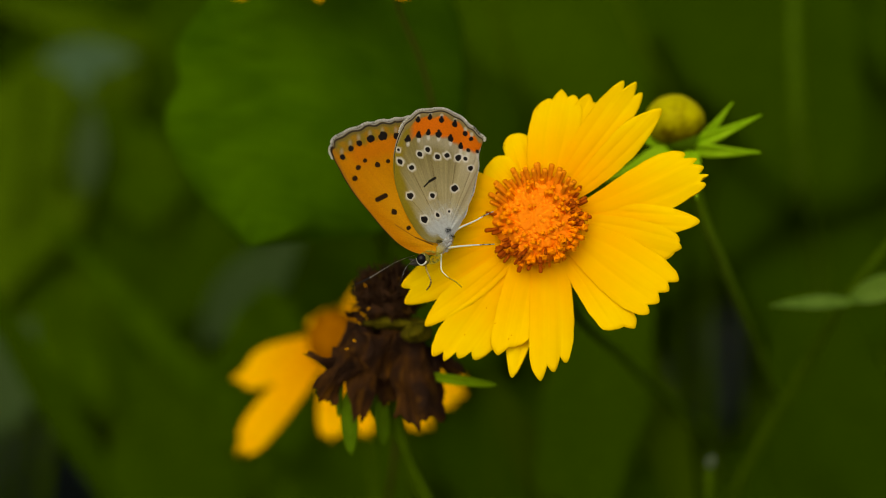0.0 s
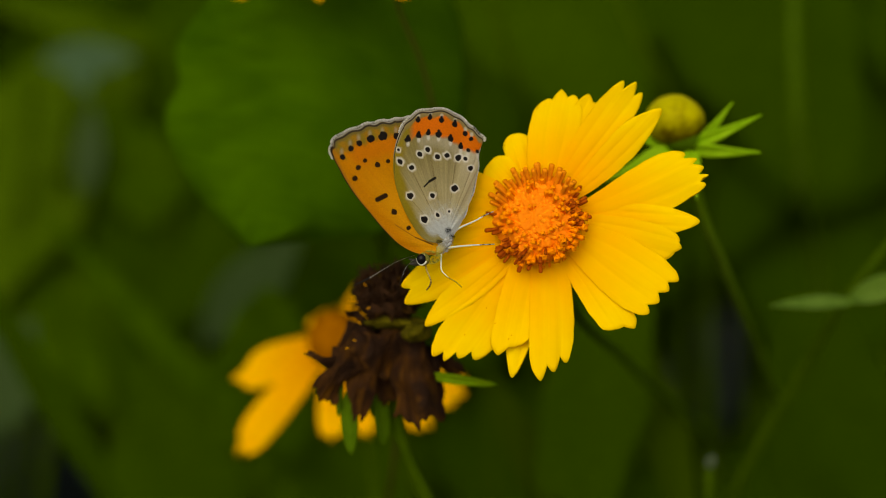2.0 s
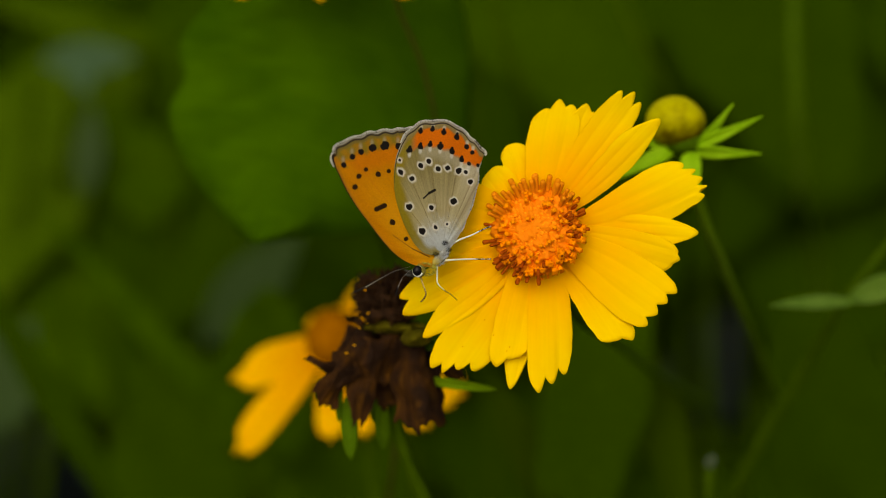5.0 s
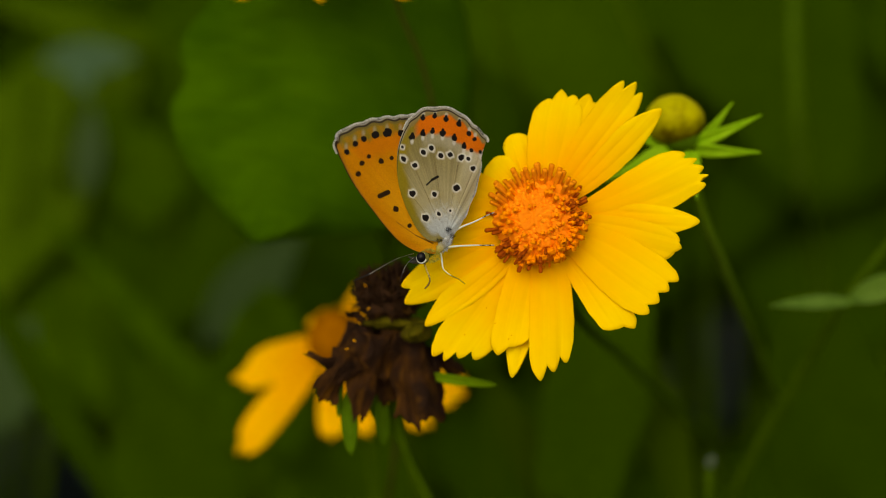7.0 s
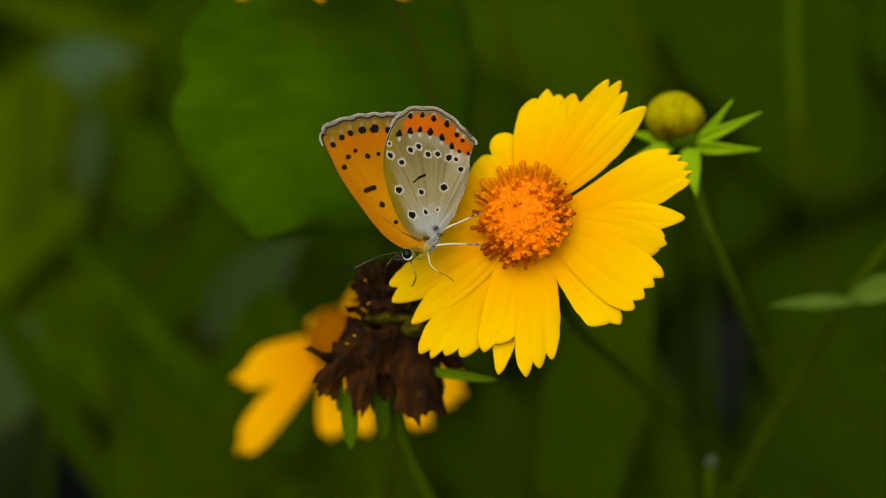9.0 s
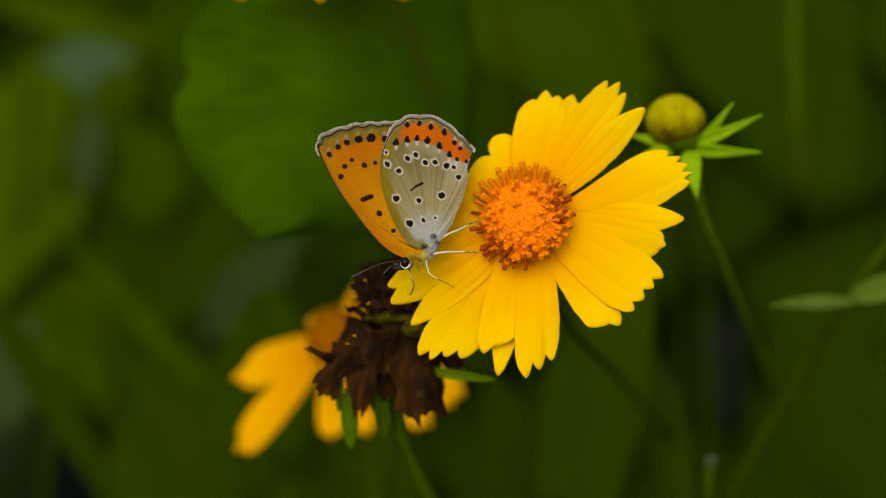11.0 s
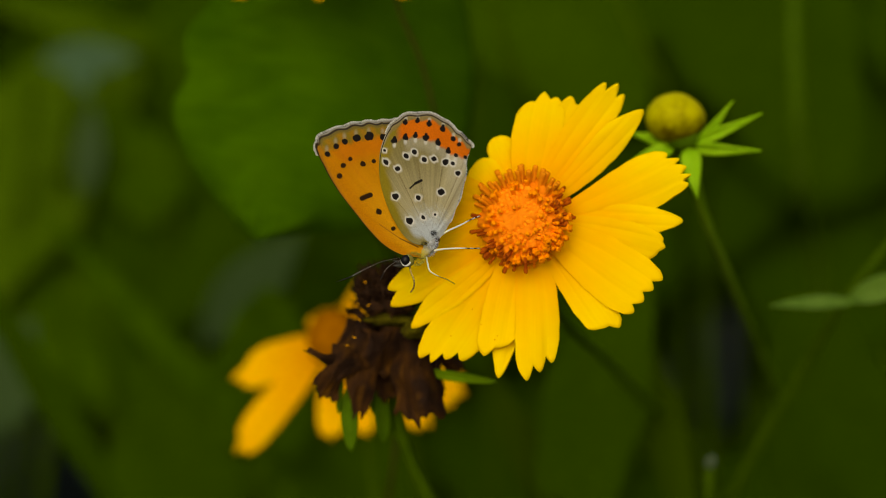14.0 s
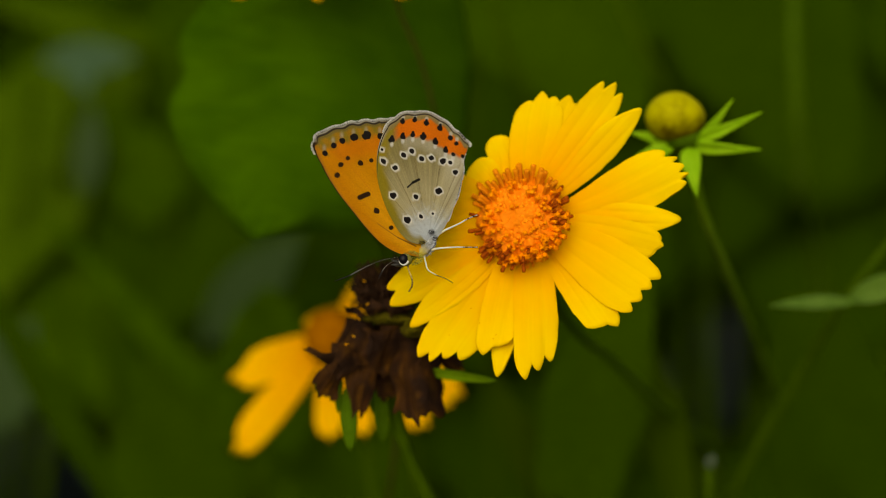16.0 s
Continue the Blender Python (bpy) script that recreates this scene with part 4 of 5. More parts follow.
def build_dead_head():
    th = thing("withered_flower", DEAD, "withered brown coreopsis head with shrivelled petals on green stalk", "flower")
    seed = part("seed_head", ellipsoid("seed_head", (4.75 * MM, 3.55 * MM, 3.7 * MM), 18, 26, 0.25, 3, 700), M_SEED, th, "dark dry seed head")
    seed.location = site(-7.8, -6.99, 15) - DEAD
    rng = random.Random(21)
    spikes = []
    for k, ma in ((0, M_SEED), (1, M_SEED), (2, M_HUSK)):
        w = 0.16 + 0.06 * k
        spikes.append(tube("dry_floret", [Vector((0, 0, 0)), Vector((0.0002 * k, 0.0002, 0.0010)), Vector((0.0004 - 0.0003 * k, 0.0003 * k, 0.0021))], [w * MM, (w + 0.03) * MM, 0.07 * MM], 7, 6))
        spikes[-1].materials.append(ma)
    for i in range(280):
        d = Vector((rng.gauss(0, 1), rng.gauss(0.45, 1), rng.gauss(0.5, 1))).normalized()
        ob = part("dry_floret", spikes[0 if i % 5 < 2 else 1 if i % 5 < 4 else 2], None, seed)
        p = Vector((d.x * 4.9, d.y * 3.6, d.z * 3.7)) * MM * 0.92
        sc = rng.uniform(0.6, 1.1) * (1.25 if d.y > 0.6 else 1.0)
        d = (d + Vector((0, 0.5, 0.2)) + Vector((rng.gauss(0, 0.3), rng.gauss(0, 0.3), rng.gauss(0, 0.3)))).normalized()
        ob.matrix_basis = Matrix.Translation(p) @ Vector((0, 0, 1)).rotation_difference(d).to_matrix().to_4x4() @ Matrix.Rotation(rng.uniform(0, 6), 4, 'Z') @ Matrix.Diagonal((sc, sc, sc, 1))
    # root, end, and the widths at both, of each hanging petal
    hang = [((-10.89, -9.67, 15), (-14.15, -17.15, 11), 3.07, 5.8),
            ((-13.82, -15.04, 11), (-16.9, -21.6, 9), 3.93, 4.7),
            ((-14.47, -16.18, 10), (-19.84, -15.12, 9), 2.39, 0.77),
            ((-10.49, -11.95, 13), (-12.0, -24.6, 11.5), 5.29, 3.8),
            ((-6.83, -11.71, 15), (-7.64, -19.43, 14), 4.27, 5.12),
            ((-4.88, -11.95, 13), (-3.2, -26.0, 11), 4.27, 8.6),
            ((-2.6, -13.25, 17), (-1.3, -22.68, 16), 2.9, 3.76),
            ((-0.65, -13.41, 20), (2.6, -18.13, 20), 2.22, 2.73),
            ((-7.32, -11.3, 19), (-7.64, -23.01, 18), 5.63, 4.78),
            ((-11.71, -10.89, 18), (-13.98, -19.43, 16), 5.12, 4.78),
            ((-11.54, -10.0, 13), (-14.31, -8.54, 12), 1.0, 0.5)]
    for i, (a, b, w0, w1) in enumerate(hang):
        p, q = site(*a) - DEAD, site(*b) - DEAD
        ob = part("withered_petal", crumpled((q - p).length / MM * 1.06, w0, w1, i, 1.2 + 0.3 * (i % 3)), M_WITHER, th, "shrivelled dark brown petal")
        ob.matrix_basis = aim(p, p - (q - p), (i * 37) % 40 - 20)
    under = part("calyx", ellipsoid("calyx", (4.3 * MM, 1.0 * MM, 3.4 * MM), 26, 44, 0.34, 6, 700), M_CUP, th, "olive green rim under the seed head")
    under.location = site(-6.83, -10.57, 15) - DEAD
    core = part("calyx", ellipsoid("calyx", (2.1 * MM, 1.35 * MM, 2.0 * MM), 28, 40, 0.42, 5, 620), M_CUP, th, "olive green cup under the seed head")
    core.location = site(-3.82, -12.11, 12) - DEAD
    bracts = [((-13.50, -20.24, 14), (-13.33, -29.67, 12), 2.6, 10), ((-14.63, -18.46, 15), (-15.20, -23.98, 12), 1.1, 25), ((-3.41, -17.97, 15), (7.64, -19.76, 14), 1.5, 15), ((-3.98, -11.14, 18), (-1.30, -13.74, 16), 2.6, 0),
              ((-9.11, -21.06, 18), (-8.46, -28.37, 20), 2.4, -15), ((-9.43, -16.18, 19), (-10.08, -24.31, 19), 2.0, 0)]
    for a, b, wd, roll in bracts:
        p, q = site(*a) - DEAD, site(*b) - DEAD
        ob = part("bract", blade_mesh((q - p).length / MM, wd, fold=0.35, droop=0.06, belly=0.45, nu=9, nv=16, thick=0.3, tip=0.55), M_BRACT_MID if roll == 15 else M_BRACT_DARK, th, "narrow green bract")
        ob.matrix_basis = aim(p, q, roll)
    speck = ellipsoid("pollen_grain", (0.10 * MM, 0.30 * MM, 0.10 * MM), 6, 8)
    speck.materials.append(M_PETAL)
    for p in ((-12.03, -10.65, 8.6), (-12.76, -13.17, 8.4), (-13.82, -14.31, 8.2), (-11.22, -5.20, 10.5), (-10.73, -8.54, 10)):
        part("pollen_grain", speck, None, th).matrix_basis = Matrix.Translation(site(*p) - DEAD) @ Matrix.Rotation(p[1] * 2.3, 4, 'Z')
    pts = [site(-6.83, -16.18, 19) - DEAD, site(-6.83, -23.50, 22) - DEAD, site(-5.04, -30.00, 24) - DEAD, site(-1.54, -37.72, 28) - DEAD, earth(DEAD, 0.02, 0.37)]
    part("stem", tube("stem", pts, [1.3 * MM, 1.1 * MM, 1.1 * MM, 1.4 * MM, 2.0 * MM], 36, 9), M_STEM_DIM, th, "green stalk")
    return th


FAR = site(-15.77, -12.93, 88)


def build_far_flower():
    th = thing("coreopsis_flower", FAR, "yellow coreopsis nodding behind the withered head", "flower")
    k = 1 + 88 / 300.0
    even = (0.96, 1.0, 0.95)
    rays = [(-158.0, 16.1, 5.4, -0.1, (0.80, 1.0, 0.93), 0.6), (-130.5, 21.9, 5.0, 0.0, (0.90, 1.0, 0.97), 0.5), (-91, 14.8, 4.1, 0.1, even, 0.4), (-70, 15.2, 3.6, 0.0, even, 0.4),
            (-23, 20.8, 7.2, 0.1, even, 0.4), (-42, 19.2, 4.9, 0.0, even, 0.4), (50, 10.4, 5.0, -0.1, even, 0.5), (112, 4.3, 5.6, -0.1, even, 0.7)]
    for i, (a, ln, wd, sl, reach, waist) in enumerate(rays):
        part("petal", petal_mesh(a, ln * k, wd * k, 2.5, sl, reach, 0.05, 0, -0.05, -0.5 + 0.3 * (i % 2), 60 + i, waist=waist), M_PETAL_FAR, th)
    disc = part("disc", ellipsoid("disc", (5.0 * MM, 5.2 * MM, 4.2 * MM), 16, 24, 0.10, 7, 800), M_DISC_OLD, th, "orange brown disc")
    disc.location = site(-15.61, -12.76, 82) - FAR
    cup = part("calyx", ellipsoid("calyx", (5 * MM, 5 * MM, 3 * MM), 10, 14), M_BRACT_DARK, th)
    cup.location = (0, 0, -0.004)
    pts = [Vector((0, 0, -0.004)), Vector((0.004, -0.012, -0.010)), Vector((0.010, -0.06, -0.016)), earth(FAR, -0.01, 0.42)]
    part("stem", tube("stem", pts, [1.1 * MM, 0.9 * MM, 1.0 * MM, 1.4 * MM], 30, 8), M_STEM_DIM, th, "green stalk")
    return th


BUD = site(34.23, 15.37, 26)


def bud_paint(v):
    # brown base tinge, plus top light and lower-right shade put into the pigment
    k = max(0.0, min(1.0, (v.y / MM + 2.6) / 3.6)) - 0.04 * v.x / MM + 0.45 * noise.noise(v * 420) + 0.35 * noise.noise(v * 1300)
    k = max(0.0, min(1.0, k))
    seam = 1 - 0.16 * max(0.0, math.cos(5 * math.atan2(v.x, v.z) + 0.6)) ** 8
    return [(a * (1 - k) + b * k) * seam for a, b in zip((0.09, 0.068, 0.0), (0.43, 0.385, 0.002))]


def build_bud():
    th = thing("coreopsis_bud", BUD, "round yellow green flower bud with spreading green bracts", "flower bud")
    k = 1 + 26 / 300.0
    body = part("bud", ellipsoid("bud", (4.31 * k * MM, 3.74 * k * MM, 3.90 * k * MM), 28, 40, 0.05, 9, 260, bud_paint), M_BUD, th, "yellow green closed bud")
    body.location = site(33.33, 18.54, 26) - BUD
    cup = part("calyx", ellipsoid("calyx", (3.74 * MM, 2.44 * MM, 3.58 * MM), 12, 18), M_BRACT_DARK, th, "dark green cup under the bud")
    cup.location = site(34.80, 15.53, 27) - BUD
    bracts = [((36.91, 15.53, 25), (41.79, 20.89, 22), 1.6, 30), ((36.59, 15.37, 24), (45.85, 19.11, 20), 2.0, 20), ((35.77, 14.55, 25), (45.53, 13.66, 21), 2.4, 35),
              ((35.28, 14.06, 24), (36.50, 7.24, 20), 3.4, 5), ((33.01, 14.55, 26), (23.41, 10.00, 22), 2.8, 20), ((32.19, 14.88, 27), (26.67, 16.67, 26), 2.2, 20)]
    for a, b, wd, roll in bracts:
        p, q = site(*a) - BUD, site(*b) - BUD
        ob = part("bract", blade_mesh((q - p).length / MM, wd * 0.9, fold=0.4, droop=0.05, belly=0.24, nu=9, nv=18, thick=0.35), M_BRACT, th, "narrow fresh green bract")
        ob.matrix_basis = aim(p, q, roll)
    pts = [site(34.80, 14.55, 27) - BUD, site(37.07, 5.77, 32) - BUD, site(40.57, -3.17, 48) - BUD, site(45.2, -14.55, 95) - BUD, site(49.2, -27.5, 190) - BUD, earth(BUD, 0.10, 0.56)]
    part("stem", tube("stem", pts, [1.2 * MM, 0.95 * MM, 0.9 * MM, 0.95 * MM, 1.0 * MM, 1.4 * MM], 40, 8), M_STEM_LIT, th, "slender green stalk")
    return th


TOP = site(-18.54, 43.50, 45)


def build_top_flower():
    """Lower petal tips of a flower that hangs over the view."""
    th = thing("coreopsis_flower", TOP, "orange yellow coreopsis above the large leaf, only petal tips showing", "flower")
    k = 1 + 45 / 300.0
    for i, (a, ln, wd, sl) in enumerate([(-146, 171, 22, 0.1), (-100, 74, 30, 0.1), (-84, 99, 22, 0), (-28.5, 196, 24, 0.1), (-140, 80, 50, 0), (-50, 80, 50, 0), (0, 170, 60, 0), (40, 170, 60, 0), (90, 170, 60, 0), (140, 170, 60, 0), (180, 160, 60, 0)]):
        part("petal", petal_mesh(a, ln * 0.0813 * k, wd * 0.0813 * k, 2.5, sl, (0.96, 1.0, 0.95), 0.05, 0, 0.0, 0.2 * (i % 2), 90 + i), M_PETAL_FAR, th)
    disc = part("disc", ellipsoid("disc", (4.5 * MM, 4.5 * MM, 3 * MM), 12, 18, 0.1, 2, 800), M_DISC, th, "orange disc")
    pts = [Vector((0, 0, -0.003)), Vector((0.004, 0.006, -0.03)), Vector((0.006, 0.0, -0.11)), earth(TOP, -0.02, 0.56)]
    part("stem", tube("stem", pts, [1.1 * MM, 1.0 * MM, 1.4 * MM, 2.0 * MM], 34, 8), M_STEM_DIM, th, "green stalk")
    return th


# ---------------------------------------------------------------- foliage behind
HOLLOWS = [(-61, -34, 10, 8.5), (37.9, -17.5, 3.3, 8)]       # open pockets in the leaf mass: across, up, half sizes


def build_foliage():
    """The garden bed behind the flowers: a mass of leaves and stalks too many to count."""
    rng = random.Random(33)
    kinds = [blade_mesh(110, 75, -1.0, -0.1, 0.2, 0.3, 5, nu=5, nv=7), blade_mesh(130, 60, 0, 0.1, 0.25, 0.3, 6, nu=5, nv=7)]
    data = [(np.array([p.co for p in me.vertices]), [tuple(p.vertices) for p in me.polygons]) for me in kinds]
    back = STAGE
    verts, faces, base = [], [], 0
    for i in range(7500):
        v, f = data[rng.choice((0, 0, 1))]
        inner = i < 2300
        if inner:
            dep = 430 + 380 * rng.random()
            half = 0.36 * (dep + 300)
            q = Vector((rng.uniform(-half, half), rng.uniform(-half * 0.7, half * 0.7), -dep))
            p = STAGE @ (q * MM)
        else:
            p = Vector((rng.uniform(-1.1, 1.1), rng.uniform(0.72, 1.75), rng.uniform(0.03, 0.95)))
            lump = 0.62 + 0.45 * noise.noise(Vector((p.x * 3.1, p.y * 3.1, 1.7)))
            if p.z > lump * (1.15 - (p.x / 1.2) ** 2) or (p.x / 1.1) ** 2 + ((p.y - 1.1) / 0.7) ** 2 > 1.0 + 0.5 * noise.noise(p * 4):
                continue
        if p.z < 0.02:
            p.z = rng.uniform(0.02, 0.25)
        # leaf faces turn mostly towards the open, light side of the bed
        m = Matrix.Translation(p) @ pose(0, 0, 0, rng.uniform(35, 100), rng.uniform(-30, 30), rng.uniform(-40, 40)) @ pose(0, 0, 0, 0, 0, rng.uniform(-180, 180))
        w = v @ (np.array(m.to_3x3()) * rng.uniform(0.7, 1.3)).T + np.array(m.translation)
        w[:, 2] = np.maximum(w[:, 2], 0.004)
        at = (w - np.array(back.translation)) @ np.array(back.to_3x3()) / MM
        at = at[:, :2] / (1 - at[:, 2:] / 300.0)
        if any(np.any((np.abs(at[:, 0] - gx) < gw) & (np.abs(at[:, 1] - gy) < gh)) for gx, gy, gw, gh in HOLLOWS):
            continue
        verts.append(w)
        faces += [tuple(q + base for q in face) for face in f]
        base += len(w)
    ob = new("foliage", mesh_of("foliage", np.concatenate(verts), faces))
    ob.data.materials.append(M_LEAF_DARK)
    tagged(ob, "dense dark green leaves of the garden bed", "foliage", kind="stuff")
    verts, faces, base = [], [], 0
    for i in range(260):
        x, y, h = rng.uniform(-0.95, 0.95), rng.uniform(0.74, 1.5), rng.uniform(0.45, 0.8)
        me = tube("stalks", [Vector((x, y, -0.01)), Vector((x + rng.uniform(-.04, .04), y + rng.uniform(-.04, .04), h * 0.5)), Vector((x + rng.uniform(-.09, .09), y + rng.uniform(-.09, .09), h))], [0.003, 0.0024, 0.0014], 8, 5)
        v = [tuple(p.co) for p in me.vertices]
        faces += [tuple(q + base for q in p.vertices) for p in me.polygons]
        verts += v
        base += len(v)
    ob = new("foliage_stalks", mesh_of("foliage_stalks", verts, faces))
    ob.data.materials.append(M_STEM_DIM)
    tagged(ob, "thin green stalks among the leaves of the bed", "foliage", kind="stuff")


def build_leaves():
    out = {}
    root, tip = site(-14.96, 48.05, 64), site(-27.48, -0.08, 56)
    out["heart"] = leaf_thing("large_leaf", root, tip, 0, M_LEAF_LOBED, "broad lobed green leaf behind the butterfly", 0, (0.04, 0.55), shaped=lobed_mesh((tip - root).length / MM, 0.0978))
    # pale glaucous leaves; the sky's reflection on them is put into their bluish colour
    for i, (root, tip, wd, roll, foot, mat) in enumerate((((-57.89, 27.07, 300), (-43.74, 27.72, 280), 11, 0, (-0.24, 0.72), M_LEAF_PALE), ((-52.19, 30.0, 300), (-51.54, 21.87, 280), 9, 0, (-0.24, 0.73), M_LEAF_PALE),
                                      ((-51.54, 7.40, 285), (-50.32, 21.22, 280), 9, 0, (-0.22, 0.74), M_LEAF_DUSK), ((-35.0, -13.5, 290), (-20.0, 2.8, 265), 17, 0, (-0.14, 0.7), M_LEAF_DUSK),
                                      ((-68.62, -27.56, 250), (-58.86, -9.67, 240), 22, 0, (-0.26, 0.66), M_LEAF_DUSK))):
        leaf_thing("pale_leaf", site(*root), site(*tip), wd, mat, "bluish green leaf, the sky's sheen put into its colour", roll, foot, fold=0.02, droop=0.0, seed=80 + i)
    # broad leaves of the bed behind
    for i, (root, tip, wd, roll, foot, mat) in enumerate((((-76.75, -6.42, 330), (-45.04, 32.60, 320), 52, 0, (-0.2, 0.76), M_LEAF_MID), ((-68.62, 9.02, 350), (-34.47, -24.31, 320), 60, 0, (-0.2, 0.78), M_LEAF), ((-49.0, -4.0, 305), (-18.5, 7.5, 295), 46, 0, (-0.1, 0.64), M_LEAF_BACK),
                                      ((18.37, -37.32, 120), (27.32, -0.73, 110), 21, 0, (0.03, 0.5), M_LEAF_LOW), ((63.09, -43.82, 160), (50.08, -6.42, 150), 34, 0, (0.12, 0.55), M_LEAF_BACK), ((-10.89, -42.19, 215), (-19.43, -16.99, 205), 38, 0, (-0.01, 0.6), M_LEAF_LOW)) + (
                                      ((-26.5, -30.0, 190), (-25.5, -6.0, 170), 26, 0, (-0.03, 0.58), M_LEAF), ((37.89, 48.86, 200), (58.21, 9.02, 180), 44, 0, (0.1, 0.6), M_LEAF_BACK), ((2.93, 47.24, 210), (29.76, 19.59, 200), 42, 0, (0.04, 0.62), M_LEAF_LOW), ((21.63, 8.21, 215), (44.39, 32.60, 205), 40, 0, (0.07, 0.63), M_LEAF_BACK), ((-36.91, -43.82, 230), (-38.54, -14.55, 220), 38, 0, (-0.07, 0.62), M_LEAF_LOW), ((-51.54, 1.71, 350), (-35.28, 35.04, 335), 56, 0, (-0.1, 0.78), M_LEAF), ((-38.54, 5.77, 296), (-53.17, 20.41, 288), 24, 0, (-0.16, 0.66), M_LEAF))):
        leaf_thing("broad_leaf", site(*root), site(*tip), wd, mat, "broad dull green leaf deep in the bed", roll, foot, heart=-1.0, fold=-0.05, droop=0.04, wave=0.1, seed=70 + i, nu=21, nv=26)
    # a closed row of broad leaves further back, tips hanging towards the open side
    rng = random.Random(12)
    for r in range(5):
        for c in range(7):
            x, y = -78 + 26 * c + rng.uniform(-8, 8) + 13 * (r % 2), 44 - 21 * r + rng.uniform(-6, 6)
            if any(abs(x - gx) < gw + 11 and y - 22 < gy + gh and y + 10 > gy - gh for gx, gy, gw, gh in HOLLOWS):
                continue
            root, tip = site(x, y + 10, 405 + rng.uniform(-15, 25)), site(x + rng.uniform(-9, 9), y - 22, 365 + rng.uniform(-20, 20))
            foot = STAGE @ root
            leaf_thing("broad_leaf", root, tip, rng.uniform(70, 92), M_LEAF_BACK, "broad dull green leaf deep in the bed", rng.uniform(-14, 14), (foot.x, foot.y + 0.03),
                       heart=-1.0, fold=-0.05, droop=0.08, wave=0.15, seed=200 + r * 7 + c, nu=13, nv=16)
    # long blades
    for i, (root, tip, wd, foot) in enumerate((((-43.41, -43.01, 170), (-68.62, -1.14, 170), 7.5, (-0.08, 0.52)), ((-22.28, -34.06, 190), (-58.86, 7.40, 190), 6.5, (-0.06, 0.55)), ((-34.47, -45.45, 230), (-51.54, -8.05, 230), 5, (-0.06, 0.6)),
                                      ((-69.43, 37.89, 325), (-40.16, 28.37, 315), 9, (-0.3, 0.76)), ((18.37, -43.82, 130), (6.18, -16.18, 130), 8, (0.02, 0.45)), ((36.26, -42.19, 130), (27.32, -9.67, 130), 10, (0.05, 0.45)))):
        leaf_thing("leaf_blade", site(*root), site(*tip), wd, (M_LEAF_BACK, M_LEAF, M_LEAF_BACK, M_LEAF_MID, M_BLADE, M_BLADE)[i], "long green blade slanting through the bed", 15, foot, fold=0.15, droop=0.03, seed=40 + i, belly=0.5)
    leaf_thing("small_leaf", site(60.0, -7.6, 55), site(46.9, -8.0, 48), 2.7, M_LEAF_LIGHT, "small pale leaf on a green stalk", 35, None, fold=0.3, droop=0.02, seed=51)
    leaf_thing("small_leaf", site(58.21, -7.24, 55), site(68.78, -3.98, 48), 4.5, M_LEAF_LIGHT, "small pale leaf on a green stalk", -20, None, fold=0.3, droop=0.02, seed=52)
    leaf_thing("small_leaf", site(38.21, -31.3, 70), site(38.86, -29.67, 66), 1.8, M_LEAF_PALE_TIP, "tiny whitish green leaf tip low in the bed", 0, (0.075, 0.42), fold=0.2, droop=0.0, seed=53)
    # bare stalks
    for pts, foot, r in (([(66.34, 3.33, 66), (59.02, -5.61, 68), (52.52, -16.18, 80), (45.20, -28.37, 92), (39.51, -39.76, 104)], (0.05, 0.44), 0.95),
                         ([(50.24, 40.73, 150), (50.73, 23.66, 152), (51.54, 9.84, 165), (53.33, 0.89, 205), (56.18, -21.06, 235)], (0.12, 0.62), 1.6),
                         ([(23.66, 41.54, 170), (27.72, 30.98, 172), (32.19, 22.85, 180), (33.82, 11.46, 225)], (0.06, 0.62), 1.3), ([(5.37, 41.54, 170), (8.62, 30.98, 172), (11.46, 22.03, 180), (12.68, 11.46, 225)], (0.03, 0.62), 1.2),
                         ([(-7.97, 40.73, 46), (-6.18, 34.23, 46), (-3.41, 27.72, 48), (-0.73, 15.53, 52), (-4.55, -9.67, 58)], (-0.02, 0.40), 0.45)):
        o = site(*pts[0])
        th = thing("stalk", o, "thin dry olive stalk rising through the bed" if r < 0.5 else "thin green stalk rising through the bed", "stalk")
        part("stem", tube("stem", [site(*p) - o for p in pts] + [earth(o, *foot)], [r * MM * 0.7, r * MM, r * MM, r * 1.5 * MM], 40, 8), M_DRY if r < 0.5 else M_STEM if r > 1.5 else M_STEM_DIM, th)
    return out


build_ground()
flower = build_main_flower()
butterfly, middle_leg = build_butterfly()
withered = build_dead_head()
far_flower = build_far_flower()
bud_head = build_bud()
top_flower = build_top_flower()
leaves = build_leaves()
build_foliage()


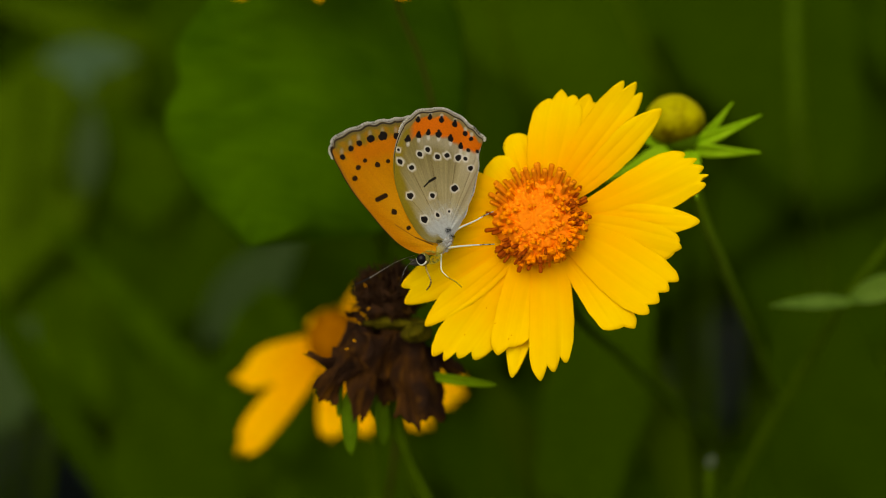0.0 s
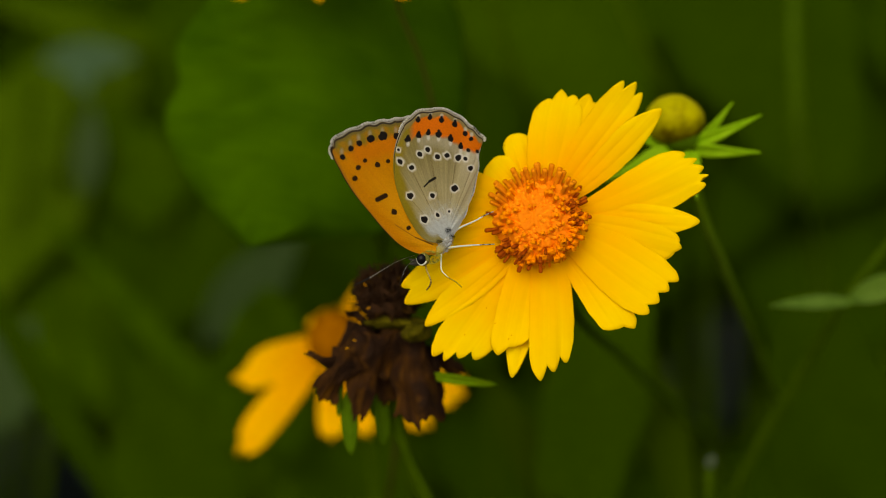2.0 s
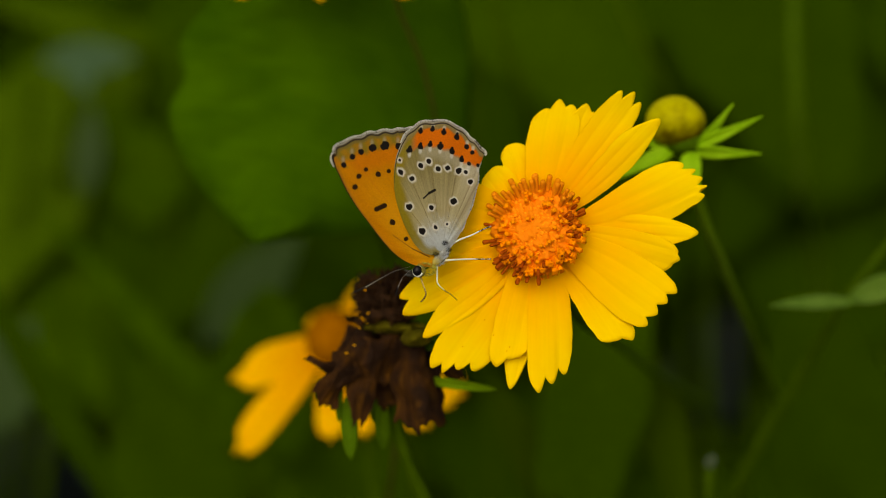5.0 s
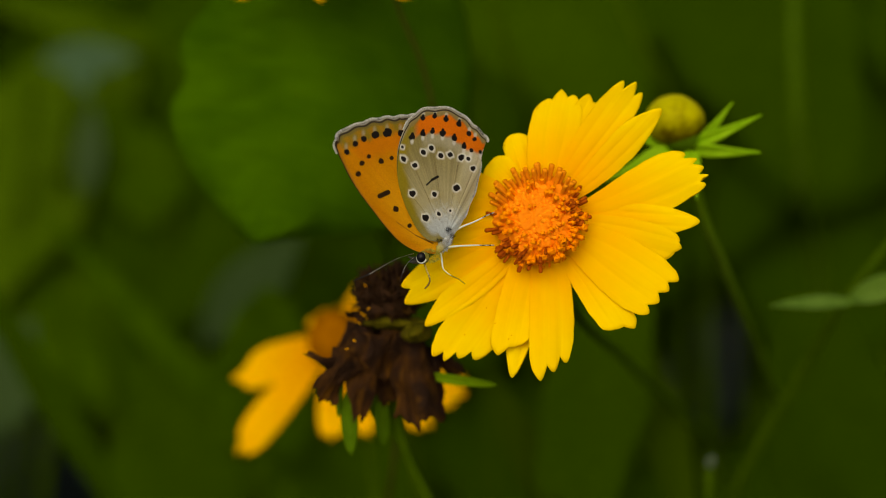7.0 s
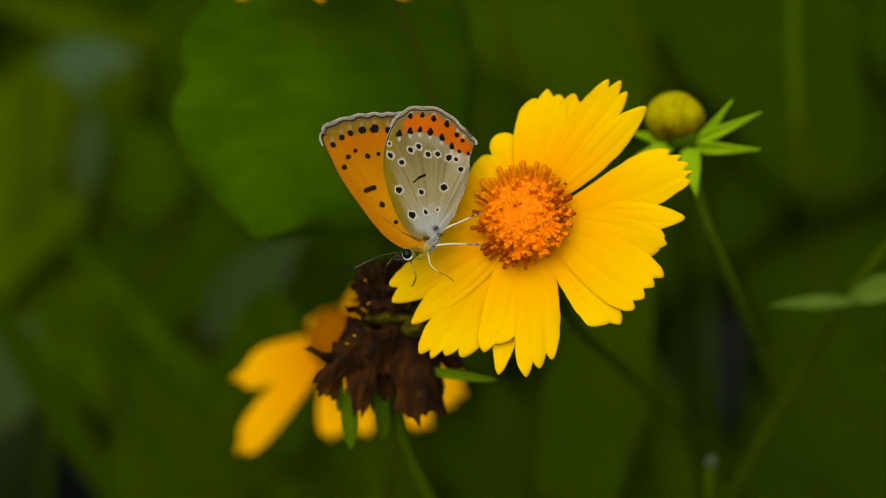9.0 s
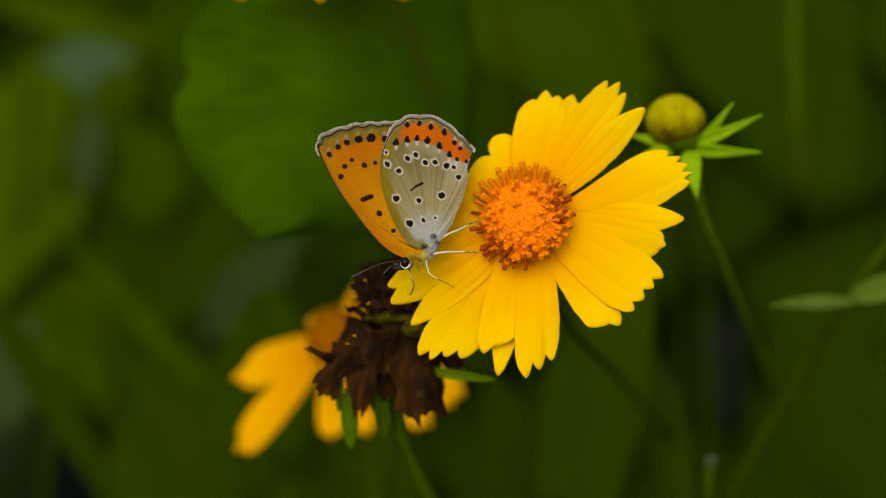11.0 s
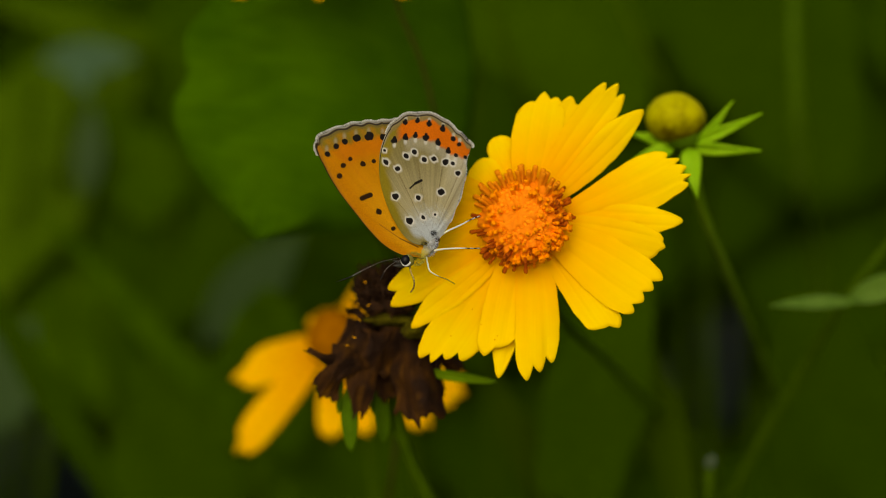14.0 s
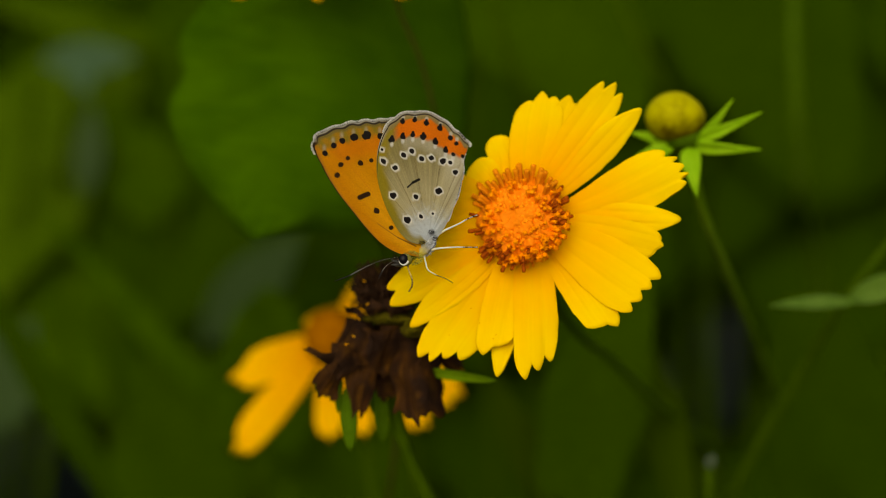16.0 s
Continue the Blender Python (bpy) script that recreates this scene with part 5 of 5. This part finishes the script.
# ---------------------------------------------------------------- motion
# seconds, shift in mm across, up and towards the viewer, turn in degrees
SWAY_FLOWER = [
    (0, 0.00, 0.00, 0.00, 0.00, 0.00, 0.00),
    (2, 0.00, 0.00, 0.00, 0.00, 0.00, 0.00),
    (2.5, 0.01, 0.08, 0.00, 0.00, 0.00, 0.00),
    (3, 0.00, 0.02, 0.00, 0.00, 0.00, 0.00),
    (3.2, 0.12, -0.02, -0.14, -0.28, -0.29, 0.09),
    (3.4, 0.29, -0.22, -0.26, -0.52, -0.54, 0.17),
    (3.5, -1.24, -0.08, -1.70, -3.45, -3.61, 1.10),
    (3.6, 0.51, 1.32, -1.43, -3.09, -2.88, 0.79),
    (3.7, -1.69, -1.00, -1.15, -2.72, -2.14, 0.49),
    (3.8, 0.53, 1.51, -0.86, -2.35, -1.41, 0.18),
    (3.9, -0.78, -0.66, -0.59, -1.98, -0.67, -0.13),
    (4, -0.11, 0.11, -0.31, -1.61, 0.07, -0.42),
    (4.1, -0.30, 0.78, 0.42, 0.47, -0.01, -0.12),
    (4.2, -0.29, -0.77, 1.15, 2.55, -0.11, 0.19),
    (6.3, -0.36, -1.70, 0.18, 2.25, -0.29, 0.14),
    (6.4, 0.37, 1.67, 0.04, 2.63, 0.00, 0.16),
    (6.5, -0.22, -0.39, -0.10, 3.01, 0.30, 0.17),
    (6.6, 0.08, 0.05, -0.12, 2.59, 0.45, 0.10),
    (6.8, 0.02, -0.90, -0.17, 1.74, 0.74, -0.03),
    (7, 0.00, 0.00, 0.00, 0.00, 0.00, 0.00),
    (7.5, -0.02, 0.34, -1.37, -1.27, 1.52, -0.24),
    (7.7, -0.14, 0.56, -1.39, -1.65, 1.04, -0.10),
    (7.8, -0.22, -0.06, -1.40, -2.04, 0.56, 0.04),
    (7.9, -1.45, 1.65, -1.54, -5.09, -3.28, 1.15),
    (8, -3.60, 1.54, -1.71, -8.92, -8.07, 2.53),
    (8.1, -2.82, -2.29, -1.36, -8.03, -7.45, 2.18),
    (8.2, -2.50, 1.00, -1.01, -7.15, -6.82, 1.84),
    (8.3, -2.43, -0.95, -0.67, -6.28, -6.18, 1.52),
    (8.5, -2.49, 0.25, 0.04, -4.56, -4.90, 0.91),
    (8.6, -2.06, -1.52, -0.32, -4.11, -4.31, 0.79),
    (8.8, -1.88, -0.56, -1.02, -3.20, -3.15, 0.56),
    (9, -1.95, 0.32, -1.73, -2.30, -1.98, 0.33),
    (9.2, -2.10, 0.06, -2.08, -2.57, -2.77, 0.36),
    (11.5, -2.08, 0.17, -1.60, -2.19, -0.11, 0.48),
    (12, -2.20, -0.04, -2.20, -0.97, -0.16, 0.73),
    (12.5, -2.16, -0.04, -2.25, -0.68, 0.02, 0.63),
    (13, -2.17, -0.08, -2.10, 0.04, 0.14, 0.64),
    (13.5, -2.16, -0.16, -2.24, -0.48, 0.09, 0.64),
    (14, -2.15, -0.16, -2.23, -0.65, 0.54, 0.65),
    (14.5, -2.22, -0.24, -2.11, 0.14, 0.14, 0.81),
    (15, -2.42, -0.20, -2.80, -0.18, -0.94, 0.86),
    (15.5, -2.45, 0.11, -2.95, -1.69, -0.72, 0.89),
    (16, -2.37, -0.03, -2.65, -1.14, -0.64, 0.86),
]
SWAY_BUTTERFLY = [
    (0, 0.00, 0.00, 0.00, 0.00, 0.00, 0.00),
    (2, 0.00, 0.00, 0.00, 0.00, 0.00, 0.00),
    (2.5, -0.12, 0.11, -0.01, 0.04, 0.12, -0.06),
    (3, -0.03, 0.12, 0.07, 0.15, 0.33, 0.18),
    (3.2, 0.02, 0.18, 0.05, 0.02, 0.39, 0.24),
    (3.4, 0.16, 0.10, 0.03, -0.09, 0.44, 0.29),
    (3.5, -1.62, -0.28, -0.17, -1.44, 1.04, 0.94),
    (3.6, 0.17, 2.21, -0.11, -1.16, 0.94, 0.21),
    (3.7, -1.93, -0.86, -0.05, -0.88, 0.84, -0.52),
    (3.8, 0.44, 2.13, 0.00, -0.61, 0.75, -1.25),
    (3.9, -0.87, -0.86, 0.06, -0.33, 0.66, -1.98),
    (4, -0.20, 0.22, 0.11, -0.05, 0.57, -2.71),
    (4.1, -0.40, 1.02, 0.16, -0.04, 0.64, -2.70),
    (4.2, -0.44, -0.83, 0.21, -0.03, 0.70, -2.69),
    (6.3, -0.63, -2.03, 1.25, 0.11, 2.10, -2.54),
    (6.4, 0.27, 2.28, 1.30, 0.11, 2.17, -2.53),
    (6.5, -0.29, -0.33, 1.35, 0.12, 2.24, -2.52),
    (6.6, -0.06, 0.23, 1.16, -0.02, 2.06, -2.43),
    (6.8, -0.06, -0.80, 0.77, -0.29, 1.71, -2.23),
    (7, 0.00, 0.14, 0.38, -0.56, 1.36, -2.04),
    (7.5, -0.08, 0.51, 0.42, -0.86, 1.34, -1.84),
    (7.7, 0.22, 0.64, 0.55, -1.78, 0.99, -1.54),
    (7.8, 0.09, -0.13, 0.69, -2.71, 0.64, -1.25),
    (7.9, -1.45, 0.95, 2.30, -13.79, -3.59, 2.33),
    (8, -3.43, 1.22, 3.11, -19.33, -5.70, 4.11),
    (8.1, -2.40, -2.38, 2.83, -17.21, -4.94, 2.79),
    (8.2, -1.92, 1.16, 2.55, -15.12, -4.14, 1.50),
    (8.3, -1.93, -0.89, 2.27, -13.04, -3.29, 0.24),
    (8.5, -2.33, 0.12, 1.71, -8.96, -1.46, -2.18),
    (8.6, -1.93, -1.70, 1.60, -8.68, -1.27, -2.23),
    (8.8, -1.84, -0.70, 1.38, -8.12, -0.90, -2.33),
    (9, -1.85, 0.31, 1.17, -7.56, -0.52, -2.42),
    (9.2, -1.97, -0.01, 1.10, -7.55, -0.71, -2.36),
    (11.3, -2.12, -0.81, 0.47, -7.49, -2.63, -1.71),
    (11.5, -1.96, 0.05, 0.41, -7.49, -2.81, -1.65),
    (12, -2.09, -0.25, 0.74, -7.32, -2.38, -1.28),
    (12.5, -2.08, -0.26, 0.22, -6.50, -2.62, -1.24),
    (13, -2.08, -0.27, -0.32, -5.54, -2.84, -1.23),
    (13.5, -2.04, -0.37, -0.03, -6.86, -3.18, -0.66),
    (14, -2.07, -0.42, 0.31, -6.25, -3.11, -0.83),
    (14.5, -2.20, -0.51, -0.29, -5.59, -2.80, -1.23),
    (15, -2.45, -0.50, 0.19, -6.76, -4.24, -0.62),
    (15.5, -2.43, -0.18, -0.12, -7.86, -4.51, 0.01),
    (16, -2.37, -0.29, 0.46, -6.70, -2.79, -0.54),
]
SWAY_WITHERED = [(0, 0, 0), (3.6, 0, 0.1), (4.0, 0, 0.05), (4.2, 0, -0.4), (6.3, -0.1, -0.75), (6.5, 0, -0.25), (7, 0, 0), (7.5, 0, 0.38), (8, -0.1, 1.25), (8.5, 0, 0.85), (9, 0, 0.78), (11.5, 0, 0.78), (12, 0, 0.65), (13.5, 0, 0.5), (15, 0, 0.55), (15.5, -0.1, 0.8), (16, -0.1, 0.65)]
SWAY_BUD = [(0, 0, 0), (4, 0, 0), (4.2, 0.15, -0.25), (6.3, 0, 0.1), (6.5, 0.1, 0.27), (7, 0, 0), (7.5, 0, 0.05), (8, 0, 0.28), (8.5, -0.15, 0.7), (9, 0, 0.42), (11.3, 0.1, 0), (11.5, 0, 0.18), (12.5, 0.1, 0.27), (15.5, 0.1, 0.27), (16, 0.05, 0.42)]
SWAY_LEAF = [(0, 0, 0), (3.2, 0, 0), (3.5, 0.5, -1.1), (4, 0.8, 0.8), (6.5, 0.9, 0.6), (7, 0.95, 0.7), (7.5, 0.95, 0.7), (8, 1.0, 2.3), (8.5, 0.9, 1.4), (9, 1.1, 1.0), (11.5, 1.35, 1.3), (14.5, 1.35, 1.3), (15.5, 0.85, 1.4), (16, 0.7, 1.4)]
SWAY_FAR = [(0, 0, 0), (3, 0, 0), (3.5, -0.1, -0.3), (4, -0.4, -0.15), (6.5, 0, 0.1), (7.5, 0, 0), (8, 0.1, 0.2), (8.5, 0.05, -0.35), (9, 0, 0.1), (11.5, -0.1, 0.2), (15, -0.1, 0.2), (15.5, -0.5, 0.2), (16, -0.5, 0.2)]
SWAY_TOP = [(0, 0, 0), (3.2, 0, 0), (3.5, -0.2, -0.8), (4, 0.2, 0.1), (7, 0.2, 0), (8, 0.2, 0.3), (8.6, 0, -0.6), (9, 0.2, 0), (16, -0.2, 0.1)]


def motions():
    # the middle leg keeps its foot on the petal while the body turns above it
    hip = limb([(-0.24, -0.73, -5)])[0]
    walk(middle_leg, [(t, Matrix.Translation(hip) @ Matrix.Rotation(radians(a), 4, 'Z') @ Matrix.Translation(-hip)) for t, a in ((0, -16), (4, -16), (6.5, -9), (8, -5), (9, -3), (11.5, 0), (16, 0))])
    for ob, rows in ((flower, SWAY_FLOWER), (butterfly, SWAY_BUTTERFLY)):
        o = Vector(ob["at"])
        walk(ob, [(t, STAGE @ Matrix.Translation(o) @ pose(x * MM, y * MM, z * MM, a, b, c)) for t, x, y, z, a, b, c in rows])
    for ob, rows in ((withered, SWAY_WITHERED), (bud_head, SWAY_BUD), (leaves["heart"], SWAY_LEAF), (far_flower, SWAY_FAR), (top_flower, SWAY_TOP)):
        o = Vector(ob["at"])
        walk(ob, [(t, STAGE @ Matrix.Translation(o + Vector((x, y, 0)) * MM)) for t, x, y in rows])


motions()
